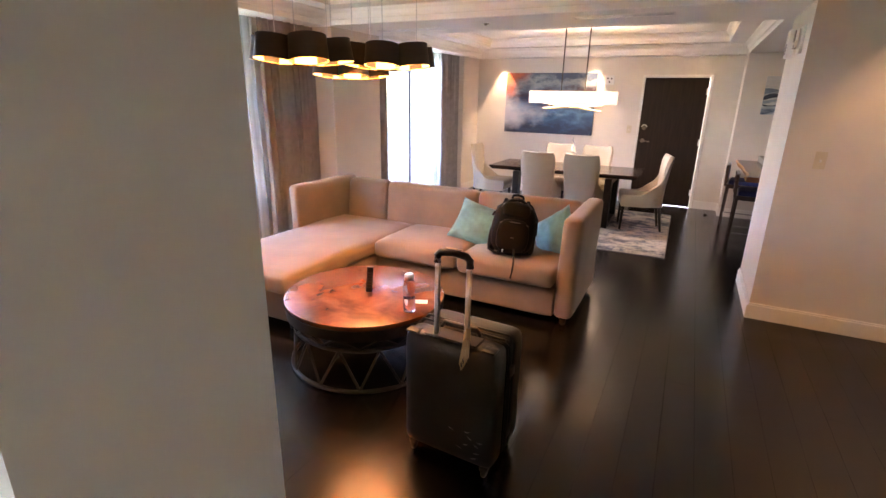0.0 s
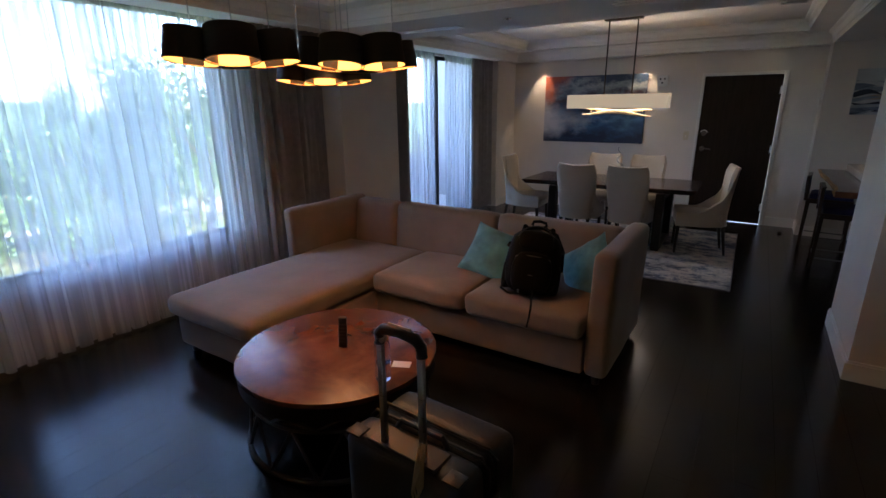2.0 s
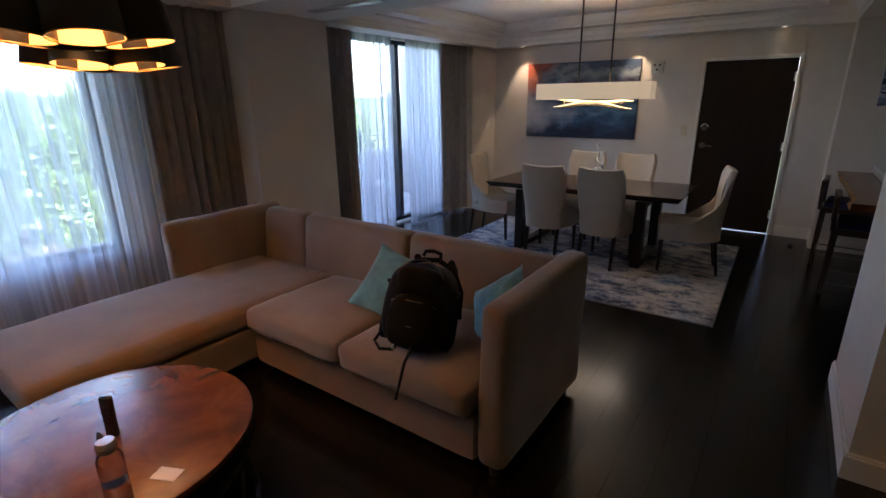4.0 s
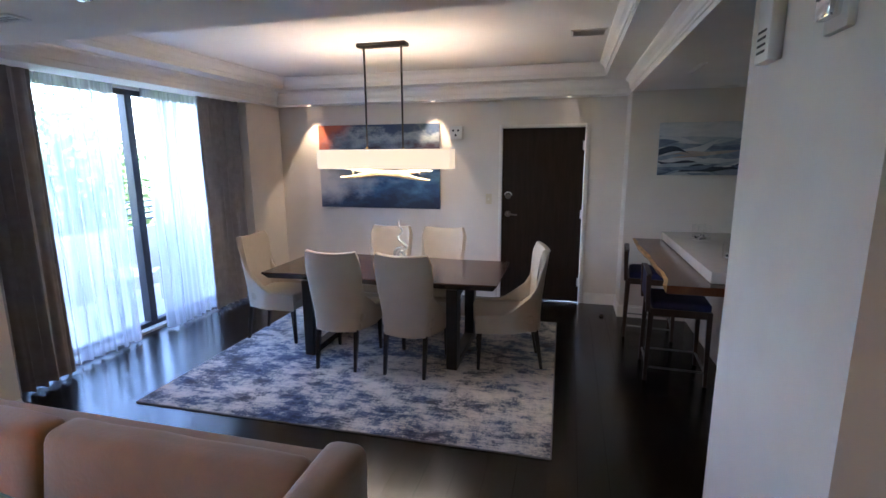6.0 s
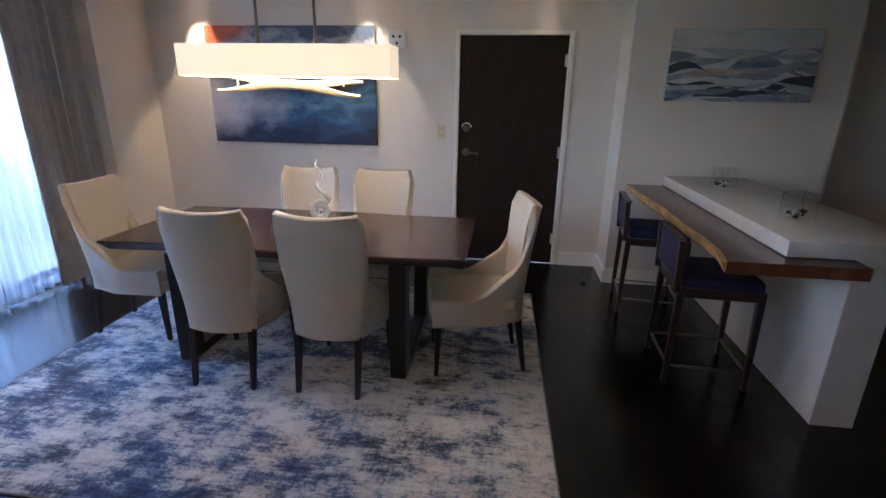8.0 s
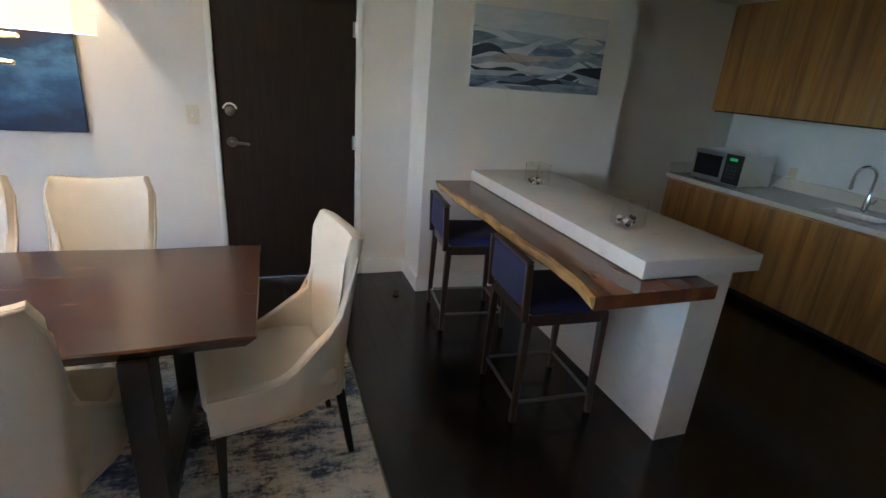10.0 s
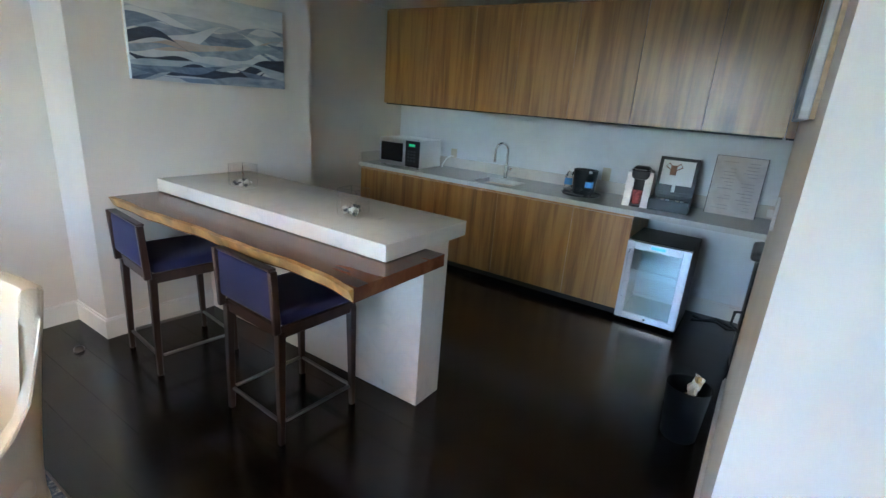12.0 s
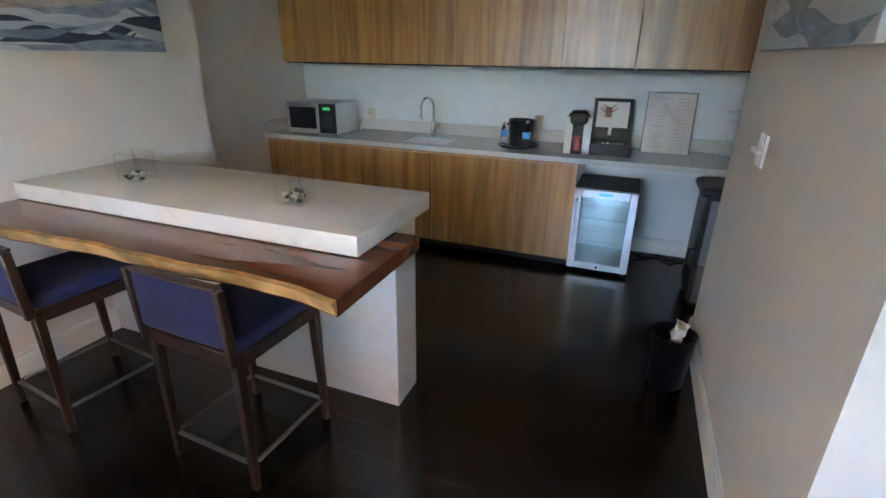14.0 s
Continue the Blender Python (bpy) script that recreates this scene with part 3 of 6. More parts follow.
def dining_chair(m):
    """Upholstered host chair, front towards +y."""
    ob = thing("dining_chair", "cream leather upholstered dining chair with swept sides and dark legs", "chair", m, "chairs round the dining table")
    back, front = -0.27, 0.27

    def plan(u, z):
        # runs from one front corner round the back to the other
        a = 2 * u - 1
        s = abs(a)
        half = 0.185 + 0.062 * smooth_step(0.32, 0.95, z)
        if s < 0.42:
            return (half * a / 0.42, back + 0.045 * (s / 0.42) ** 2)
        k = (s - 0.42) / 0.58
        return (math.copysign(half + (0.25 - half) * smooth_step(0, 0.45, k), a), back + 0.045 + (front - back - 0.045) * k)

    def top(u):
        s = abs(2 * u - 1)
        if s < 0.38:
            return 0.968 + 0.018 * (s / 0.38) ** 2
        k = (s - 0.38) / 0.62
        return 0.472 + 0.33 * max(0, 1 - k / 0.15) ** 1.3 + 0.184 * (1 - smooth_step(0.0, 0.62, k))

    def shell(u, v):
        z = 0.335 + (top(u) - 0.335) * v
        x, y = plan(u, z)
        h = max(0, z - 0.45)
        k = max(0, 1 - abs(2 * u - 1) / 0.6)
        return (x, y - (0.05 * h + 0.10 * h * h) * min(1, k * 2.2), z)

    def section(u, v):
        # outer face up, over a rounded rim, inner face down
        e = 0.012
        p, q = Vector(plan(max(u - e, 0), 0.6)), Vector(plan(min(u + e, 1), 0.6))
        t = (q - p).normalized()
        inward = Vector((-t.y, t.x, 0))
        if v <= 0.45:
            return Vector(shell(u, v / 0.45))
        if v < 0.55:
            a = math.pi * (v - 0.45) / 0.10
            return Vector(shell(u, 1)) + inward * 0.0225 * (1 - math.cos(a)) + Vector((0, 0, 0.016 * math.sin(a)))
        return Vector(shell(u, 1 - (v - 0.55) / 0.45)) + inward * 0.045

    bm = B()
    vs = grid(bm, section, 56, 40)
    for row in (vs[0], vs[-1]):
        bm.faces.new(row)
    part("backrest", bm, LEATHER, ob)
    bm = B()
    box(bm, -0.215, 0.215, -0.20, 0.285, 0.395, 0.475, 0.03, 3)
    part("seat", bm, LEATHER, ob)
    bm = B()
    box(bm, -0.20, 0.20, -0.20, 0.272, 0.33, 0.394, 0.012, 2)
    part("seat_frame", bm, LEATHER, ob)
    for a in (0, 1):
        bm = B()
        us = [i / 40 for i in range(41)]
        tube(bm, [Vector(shell(u, 1.0 if a == 0 else 0.0)) + Vector((0, 0, 0.004 if a == 0 else -0.002)) for u in us], 0.006, 6)
        part("piping", bm, LEATHER, ob)
    for sx in (-1, 1):
        for y, dy in ((0.235, 0.01), (-0.215, -0.055)):
            bm = B()
            r = bmesh.ops.create_cube(bm, size=1)
            for v in r["verts"]:
                k = 0.019 if v.co.z > 0 else 0.0125
                up = v.co.z > 0
                v.co = (sx * (0.20 if y > 0 else 0.165) + math.copysign(k, v.co.x), y + (0 if up else dy) + math.copysign(k, v.co.y), 0.34 if up else 0.0)
            bmesh.ops.bevel(bm, geom=bm.edges[:], offset=0.003, segments=1, affect="EDGES")
            part("leg", bm, BLACKWOOD, ob)
    return ob


ch = dining_chair(pose(-1.395, 8.16, 0.0105, 0, 0, 2))
for x, y, r in ((-0.795, 8.17, -2), (-1.42, 9.07, 180), (-0.85, 9.07, 178), (-2.27, 8.52, -88), (-0.06, 8.42, 101)):
    copy_thing(ch, pose(x, y, 0.0105, 0, 0, r))

# ---- linear pendant ----
SHADE = glowing("linen_shade", (1.0, 0.80, 0.50), 0.03)
GOLD = material("gold_leaf_wood", (0.52, 0.40, 0.22), 0.4, metal=0.3, vary=0.15, scale=14)
pend = thing("pendant_lamp", "long rectangular cream linen pendant lamp with gold branches beneath, lit", "lamp", pose(-1.115, 8.42, 0))
bm = B()
for c in ((-0.58, 0.58, -0.10, -0.096), (-0.58, 0.58, 0.096, 0.10), (-0.58, -0.576, -0.0959, 0.0959), (0.576, 0.58, -0.0959, 0.0959)):
    box(bm, *c, 1.625, 1.785)
part("shade", bm, SHADE, pend)
bm = B()
box(bm, -0.575, 0.575, -0.095, 0.095, 1.632, 1.636)
part("diffuser", bm, glowing("diffuser", (1.0, 0.86, 0.64), 1.0), pend)
for x in (-0.16, 0.16):
    bm = B()
    cyl(bm, x, 0, 1.70, 2.60, 0.008, seg=10)
    cyl(bm, x, 0, 1.786, 1.80, 0.016, seg=12)
    part("rod", bm, BLACKMETAL, pend)
bm = B()
box(bm, -0.21, 0.21, -0.05, 0.05, ZT - 0.03, ZT - 0.001, 0.005, 2)
part("canopy", bm, BLACKMETAL, pend)
for s, amp, zz, y in ((1, 0.045, 1.565, -0.03), (-1, 0.03, 1.60, 0.03)):
    bm = B()

    def sw(u, v, s=s, amp=amp, zz=zz, y=y):
        x = -0.40 + 0.80 * u
        w = 0.006 + 0.018 * math.sin(math.pi * u)
        z = zz + s * amp * (math.sin(math.pi * u) ** 2 - 0.5) - 0.02 * (u - 0.5)
        a = 2 * math.pi * v
        return (x, y + 0.012 * math.cos(a), z + w * math.sin(a))

    grid(bm, sw, 28, 8)
    part("branch", bm, GOLD, pend, "gold curved branch")
for x in (-0.3, 0.3):
    bm = B()
    cyl(bm, x, 0, 1.58, 1.633, 0.005, seg=8)
    part("strut", bm, GOLD, pend)


def rbox(bm, x0, x1, y0, y1, z0, z1, r, puff=0.0, ripple=0.0, cuts=9, seed=0.0, freq=5.0):
    """A soft rounded block, domed on top by puff, with small ripples."""
    q = bmesh.new()
    bmesh.ops.create_cube(q, size=2)
    bmesh.ops.subdivide_edges(q, edges=q.edges[:], cuts=cuts, use_grid_fill=True)
    c = Vector(((x0 + x1) / 2, (y0 + y1) / 2, (z0 + z1) / 2))
    h = Vector(((x1 - x0) / 2, (y1 - y0) / 2, (z1 - z0) / 2))
    r = min(r, h.x, h.y, h.z)
    for v in q.verts:
        # bunch the rows near the rims, so that the rounding has enough of them
        p = Vector([math.copysign(1 - (1 - abs(k)) ** 1.6, k) for k in v.co])
        p = Vector((p.x * h.x, p.y * h.y, p.z * h.z))
        core = Vector([max(-(hh - r), min(hh - r, k)) for k, hh in zip(p, h)])
        d = p - core
        if d.length > 1e-6:
            p = core + d.normalized() * r
        u, w = p.x / h.x, p.y / h.y
        if p.z > 0:
            p.z += puff * (1 - u ** 4) * (1 - w ** 4)
        if ripple:
            nn = noise.noise_vector((p + c) * freq + Vector((seed, 0, 0)))
            p += nn * ripple
        v.co = c + p
    me = bpy.data.meshes.new("tmp")
    q.to_mesh(me)
    q.free()
    bm.from_mesh(me)
    bpy.data.meshes.remove(me)
    return bm


# ---- sofa ----
sofa = thing("sectional_sofa", "tan microsuede sectional sofa with a chaise, arms level with the back", "sofa")
bm = B()
rbox(bm, -1.96, -0.335, 4.86, 5.62, 0.06, 0.305, 0.02, 0, 0.003)
part("base", bm, SUEDE, sofa)
bm = B()
rbox(bm, -2.86, -1.965, 3.80, 5.62, 0.07, 0.30, 0.03, 0, 0.004)
part("chaise_base", bm, SUEDE, sofa)
bm = B()
rbox(bm, -2.87, -1.955, 3.74, 5.56, 0.302, 0.445, 0.05, 0.02, 0.007, 12, 2.0, 4.0)
part("chaise_cushion", bm, SUEDE, sofa)
for x0, x1, s in ((-1.945, -1.145, 1.0), (-1.14, -0.34, 7.0)):
    bm = B()
    rbox(bm, x0, x1, 4.80, 5.56, 0.307, 0.455, 0.045, 0.022, 0.010, 12, s, 6.0)
    part("seat_cushion", bm, SUEDE, sofa)


def soft_panel(x0, x1, y0, y1, z0, z1, lean, seed):
    """Upright padded panel whose top leans outward by lean."""
    bm = B()
    rbox(bm, x0, x1, y0, y1, z0, z1, 0.05, 0.0, 0.006, 10, seed, 4.5)
    for v in bm.verts:
        k = max(0, (v.co.z - 0.40) / 0.45)
        v.co.x += lean[0] * k
        v.co.y += lean[1] * k
    return bm


for x0, x1, s in ((-2.80, -2.315, 1.0), (-2.31, -1.30, 3.0), (-1.295, -0.33, 5.0)):
    part("back_pad", soft_panel(x0, x1, 5.555, 5.70, 0.32, 0.83, (0, 0.05), s), SUEDE, sofa)
bm = B()
rbox(bm, -2.90, -0.20, 5.70, 5.81, 0.06, 0.80, 0.03, 0, 0.002)
part("back_frame", bm, SUEDE, sofa)
part("arm", soft_panel(-0.335, -0.185, 4.86, 5.80, 0.055, 0.855, (0.015, 0.0), 9.0), SUEDE, sofa)
part("arm", soft_panel(-2.93, -2.80, 4.84, 5.80, 0.055, 0.845, (-0.015, 0.0), 11.0), SUEDE, sofa)
for x, y in ((-2.80, 3.87), (-2.03, 3.87), (-0.26, 4.92), (-0.26, 5.74), (-2.86, 5.74), (-1.9, 4.92)):
    bm = B()
    cyl(bm, x, y, 0, 0.075, 0.022, 0.032, 14)
    part("foot", bm, BLACKWOOD, sofa, "dark round wooden foot")


def pillow(m, seed):
    ob = thing("throw_pillow", "square teal crushed-fabric throw pillow leaning on the sofa back", "pillow", m, "pillows on the sofa")
    bm = B()

    def f(side):
        def g(u, v):
            x, y = 2 * u - 1, 2 * v - 1
            e = (1 - abs(x) ** 2.6) * (1 - abs(y) ** 2.6)
            pin = 1 - 0.10 * (1 - x * x) * abs(y) ** 3
            pin2 = 1 - 0.10 * (1 - y * y) * abs(x) ** 3
            t = 0.075 * max(e, 0) ** 0.5
            w = 0.010 * noise.noise(Vector((x * 3, y * 3, seed + side))) * min(1, 6 * max(e, 0))
            return (0.205 * x * pin2, side * (t + w), 0.205 * y * pin)
        return g

    for s in (-1, 1):
        grid(bm, f(s), 22, 22)
    bmesh.ops.remove_doubles(bm, verts=bm.verts[:], dist=0.0008)
    part("cover", bm, TEAL, ob)
    bm = B()
    rim = []
    for i in range(80):
        k = i / 20
        a, s = int(k), k - int(k)
        u, v = ((s, 0), (1, s), (1 - s, 1), (0, 1 - s))[a]
        rim.append(f(1)(u, v))
    tube(bm, rim, 0.004, 6, closed=True)
    part("seam", bm, TEAL, ob)
    return ob


pillow(pose(-1.17, 5.31, 0.60, -42, 15, 8), 1.0)
pillow(pose(-0.48, 5.34, 0.575, -28, -36, -14), 4.0)

# ---- backpack ----
DARKGREY = material("grey_rubber", (0.06, 0.06, 0.065), 0.6)
CORDURA = material("black_ballistic_nylon", (0.006, 0.006, 0.0068), 0.65, spec=0.15, vary=0.2, scale=20, bump=0.2, bump_scale=220)
pack = thing("backpack", "black nylon backpack with straps leaning upright on the sofa seat", "backpack", pose(-0.745, 4.965, 0.475, -15, 6, 18))


def bag(bm, w, d, h, y, z, seed):
    def f(u, v):
        a = 2 * math.pi * u
        t = v
        r = min(1.0, (max(0.0, 1 - (2 * t - 1) ** 6)) ** 0.5 + 0.02)
        s = 0.86 + 0.14 * math.sin(math.pi * min(1, t * 1.1))
        ca, sa = math.cos(a), math.sin(a)
        k = (abs(ca) ** 4 + abs(sa) ** 4) ** -0.25
        wob = 1 + 0.05 * noise.noise(Vector((ca * 2, sa * 2, t * 4 + seed)))
        return (w / 2 * ca * k * r * s * wob, y + d / 2 * sa * k * r * wob, z + h * t)
    grid(bm, f, 32, 18, True)
    return bm


part("body", bag(B(), 0.35, 0.24, 0.43, 0, 0.0, 1), CORDURA, pack)
part("front_pocket", bag(B(), 0.25, 0.10, 0.27, -0.105, 0.02, 5), CORDURA, pack)
part("upper_pocket", bag(B(), 0.22, 0.07, 0.13, -0.095, 0.29, 8), CORDURA, pack)
for s in (-1, 1):
    bm = B()
    tube(bm, [(s * 0.09, 0.10, 0.44), (s * 0.10, 0.16, 0.40), (s * 0.11, 0.17, 0.25), (s * 0.13, 0.14, 0.10), (s * 0.14, 0.09, 0.02)], 0.018, 8)
    part("shoulder_strap", bm, CORDURA, pack)
    part("side_pocket", bag(B(), 0.06, 0.13, 0.20, 0.0, 0.02, 11 + s), CORDURA, pack).location = (s * 0.155, 0, 0)
bm = B()
tube(bm, [(-0.045, 0.05, 0.455), (-0.04, 0.06, 0.478), (0.0, 0.065, 0.486), (0.04, 0.06, 0.478), (0.045, 0.05, 0.455)], 0.010, 8)
part("top_handle", bm, CORDURA, pack)
bm = B()
tube(bm, [(0.13 * math.cos(a), -0.085 - 0.01 * math.sin(3 * a), 0.30 + 0.15 * math.sin(a)) for a in (math.pi * i / 14 for i in range(15))], 0.004, 6)
part("zip", bm, BLACKPLASTIC, pack)
bm = B()
tube(bm, [(0.02, -0.14, 0.06), (0.03, -0.18, 0.03), (0.03, -0.23, 0.0), (0.035, -0.26, -0.03), (0.035, -0.275, -0.10), (0.03, -0.272, -0.16)], 0.007, 6)
part("loose_strap", bm, CORDURA, pack)

for s in (-1, 1):
    bm = B()
    tube(bm, [(s * 0.165, -0.06, 0.32), (s * 0.178, 0.0, 0.30), (s * 0.165, 0.07, 0.31)], 0.009, 6)
    part("compression_strap", bm, CORDURA, pack)
    bm = B()
    box(bm, s * 0.172 - 0.006, s * 0.172 + 0.006, -0.03, 0.01, 0.29, 0.32, 0.003, 1)
    part("buckle", bm, BLACKPLASTIC, pack)
for z0, w in ((0.24, 0.11), (0.12, 0.10)):
    bm = B()
    tube(bm, [(w * math.cos(a), -0.155 + 0.02 * abs(math.cos(a)), z0 + 0.02 * math.sin(a)) for a in (math.pi * i / 10 for i in range(11))], 0.004, 5)
    part("pocket_zip", bm, DARKGREY, pack, "grey zip")

bm = B()
tube(bm, [(-0.155, -0.03, 0.28), (-0.14, 0.02, 0.37), (-0.07, 0.06, 0.43), (0.03, 0.07, 0.445), (0.12, 0.06, 0.41), (0.175, 0.05, 0.31), (0.185, 0.05, 0.18)], 0.013, 8)
part("harness_strap", bm, CORDURA, pack, "padded black harness strap")
bm = B()
tube(bm, [(-0.15, -0.05, 0.10), (-0.17, -0.12, 0.03), (-0.12, -0.17, 0.012), (-0.06, -0.16, 0.02), (-0.05, -0.12, 0.05)], 0.008, 6)
part("webbing_loop", bm, CORDURA, pack, "loose loop of black webbing")
bm = B()
box(bm, -0.066, -0.054, -0.166, -0.156, 0.02, 0.045, 0.002, 1)
part("strap_buckle", bm, STEEL, pack, "small pale strap buckle")

# ---- coffee table ----
ct = thing("coffee_table", "round drum coffee table with copper-brown top and black iron zigzag base", "table", pose(-1.33, 3.83, 0))
bm = B()
lathe(bm, [(0, 0.415), (0.505, 0.415), (0.512, 0.420), (0.515, 0.43), (0.512, 0.445), (0.50, 0.45), (0, 0.45)], seg=72)
part("tabletop", bm, COPPER, ct)
bm = B()
lathe(bm, [(0.50, 0.35), (0.506, 0.35), (0.508, 0.414), (0.50, 0.4145), (0.495, 0.40), (0.495, 0.35), (0.50, 0.35)], seg=72)
part("apron", bm, BLACKMETAL, ct)
bm = B()
lathe(bm, [(0, 0.16), (0.30, 0.16), (0.33, 0.20), (0.36, 0.34), (0.37, 0.349), (0, 0.349)], seg=48)
part("inner_drum", bm, BLACKMETAL, ct)


def circle(r, z, n=64):
    return [(r * math.cos(2 * math.pi * i / n), r * math.sin(2 * math.pi * i / n), z) for i in range(n)]


for r, z, t in ((0.455, 0.265, 0.012), (0.485, 0.014, 0.013)):
    bm = B()
    tube(bm, circle(r, z), t, 10, closed=True)
    part("hoop", bm, BLACKMETAL, ct)
for i in range(12):
    for z0, z1, r0, r1, n in ((0.02, 0.26, 0.484, 0.456, 12), (0.27, 0.352, 0.456, 0.498, 12)):
        a0, a1 = 2 * math.pi * i / n, 2 * math.pi * (i + 0.5) / n
        for p, q in (((a0, z0, r0), (a1, z1, r1)), ((2 * math.pi * (i + 1) / n, z0, r0), (a1, z1, r1))):
            bm = B()
            tube(bm, [(p[2] * math.cos(p[0]), p[2] * math.sin(p[0]), p[1]), (q[2] * math.cos(q[0]), q[2] * math.sin(q[0]), q[1])], 0.008, 8)
            part("strut", bm, BLACKMETAL, ct)

# things on the coffee table
rem = thing("remote_control", "black remote control standing upright on the coffee table", "remote", pose(-1.31, 3.84, 0.45, 3, 4, 32))
bm = B()
box(bm, -0.022, 0.022, -0.011, 0.011, 0.0, 0.175, 0.006, 2)
part("case", bm, BLACKPLASTIC, rem)
for i in range(6):
    for j in range(3):
        bm = B()
        box(bm, -0.016 + j * 0.012, -0.008 + j * 0.012, -0.0135, -0.0105, 0.03 + i * 0.02, 0.04 + i * 0.02, 0.001, 1)
        part("button", bm, DARKGREY, rem)
bot = thing("water_bottle", "clear plastic water bottle with purple tint and grey flip lid", "bottle", pose(-0.93, 3.71, 0.45))
PLASTIC = clear("tinted_bottle_plastic", (0.72, 0.66, 0.80), 0.04, 1.35)
bm = B()
lathe(bm, [(0, 0.0), (0.034, 0.0), (0.037, 0.006), (0.037, 0.05), (0.035, 0.10), (0.037, 0.15), (0.036, 0.175), (0.026, 0.20), (0.024, 0.215)], seg=28)
part("body", bm, PLASTIC, bot)
bm = B()
lathe(bm, [(0, 0.003), (0.033, 0.003), (0.034, 0.06), (0.033, 0.085), (0, 0.085)], seg=24)
part("water", bm, clear("water", (0.9, 0.93, 0.95), 0.0, 1.33), bot)
bm = B()
lathe(bm, [(0.028, 0.20), (0.029, 0.205), (0.029, 0.228), (0.024, 0.235), (0, 0.236)], seg=24)
part("lid", bm, STEEL, bot, "grey lid")
bm = B()
tube(bm, [(-0.02, 0, 0.232), (-0.045, 0, 0.24), (-0.055, 0, 0.225), (-0.03, 0, 0.215)], 0.006, 8)
part("carry_loop", bm, BLACKPLASTIC, bot)
card = thing("note_card", "small white paper card lying on the coffee table", "paper", pose(-0.935, 3.855, 0.4505, 0, 0, 25))
bm = B()
box(bm, -0.045, 0.045, -0.028, 0.028, 0, 0.0012)
part("sheet", bm, material("white_paper", (0.82, 0.81, 0.78), 0.7, vary=0.02), card)

# ---- suitcase ----
CASE = material("graphite_hard_shell", (0.013, 0.0135, 0.015), 0.4, vary=0.25, scale=14, bump=0.12, bump_scale=90)
case = thing("suitcase", "black hard-shell suitcase with its telescopic handle pulled up", "suitcase", pose(-0.385, 3.28, 0, 0, 0, -3))
bm = B()
rbox(bm, -0.235, 0.235, -0.155, -0.012, 0.055, 0.655, 0.045, 0, 0, 9)
part("front_shell", bm, CASE, case)
bm = B()
rbox(bm, -0.232, 0.232, 0.035, 0.185, 0.06, 0.650, 0.045, 0, 0.002, 9)
part("rear_shell", bm, CASE, case)
bm = B()
rbox(bm, -0.224, 0.224, -0.03, 0.055, 0.064, 0.642, 0.03, 0, 0.003, 9)
part("gusset", bm, CORDURA, case, "black expanding fabric gusset")
for y in (-0.012, 0.036):
    bm = B()
    pts = [(-0.21, y, 0.66), (0.21, y, 0.66), (0.235, y, 0.63), (0.235, y, 0.09), (0.21, y, 0.058), (-0.21, y, 0.058), (-0.235, y, 0.09), (-0.235, y, 0.63)]
    tube(bm, pts, 0.006, 6, closed=True)
    part("zip", bm, BLACKPLASTIC, case)
for x in (-0.075, 0.075):
    bm = B()
    box(bm, x - 0.011, x + 0.011, -0.128, -0.112, 0.60, 1.02, 0.003, 1)
    part("handle_tube", bm, STEEL, case, "satin aluminium handle tube")
bm = B()
tube(bm, [(-0.078, -0.12, 1.0), (-0.077, -0.12, 1.03), (-0.06, -0.12, 1.048), (0.0, -0.12, 1.055), (0.06, -0.12, 1.048), (0.077, -0.12, 1.03), (0.078, -0.12, 1.0)], 0.017, 10)
part("grip", bm, BLACKPLASTIC, case)
bm = B()
tube(bm, [(-0.04, -0.09, 1.066), (0.04, -0.09, 1.066)], 0.004, 6)
bmesh.ops.translate(bm, verts=bm.verts, vec=(0, -0.03, 0.004))
part("grip_inlay", bm, GOLD, case)
bm = B()
box(bm, -0.13, 0.13, -0.14, -0.05, 0.652, 0.662, 0.004, 1)
part("handle_well", bm, BLACKPLASTIC, case)
bm = B()
tube(bm, [(-0.10, -0.03, 0.652), (-0.08, -0.03, 0.685), (0.08, -0.03, 0.685), (0.10, -0.03, 0.652)], 0.010, 8)
part("carry_handle", bm, BLACKPLASTIC, case)
for k, (dx, dz) in enumerate(((0, 0), (0.008, 0.02), (-0.008, -0.02))):
    bm = B()
    tube(bm, [(0.085 + dx, -0.14, 0.72), (0.092 + dx, -0.163, 0.69), (0.078 + dx, -0.17, 0.60 + dz), (0.085 + dx, -0.168, 0.57 + dz), (0.10 + dx, -0.168, 0.60 + dz), (0.098 + dx, -0.16, 0.70), (0.088 + dx, -0.135, 0.735)], 0.004, 6)
    part("cord", bm, GOLD, case, "loop of tan cord")
for x in (-0.19, 0.19):
    for y in (-0.12, 0.14):
        bm = B()
        lathe(bm, [(0, -0.010), (0.018, -0.010), (0.024, -0.006), (0.024, 0.006), (0.018, 0.010), (0, 0.010)], seg=16)
        bmesh.ops.transform(bm, matrix=pose(x, y, 0.0245, 0, 90, 0), verts=bm.verts)
        w = part("wheel", bm, BLACKPLASTIC, case)
        bm = B()
        box(bm, x - 0.02, x + 0.02, y - 0.02, y + 0.02, 0.036, 0.062, 0.005, 1)
        part("caster", bm, BLACKPLASTIC, case)
for z in (0.18, 0.50):
    bm = B()
    box(bm, 0.228, 0.246, -0.02, 0.045, z - 0.025, z + 0.025, 0.006, 2)
    part("side_foot", bm, BLACKPLASTIC, case, "black moulded side foot")
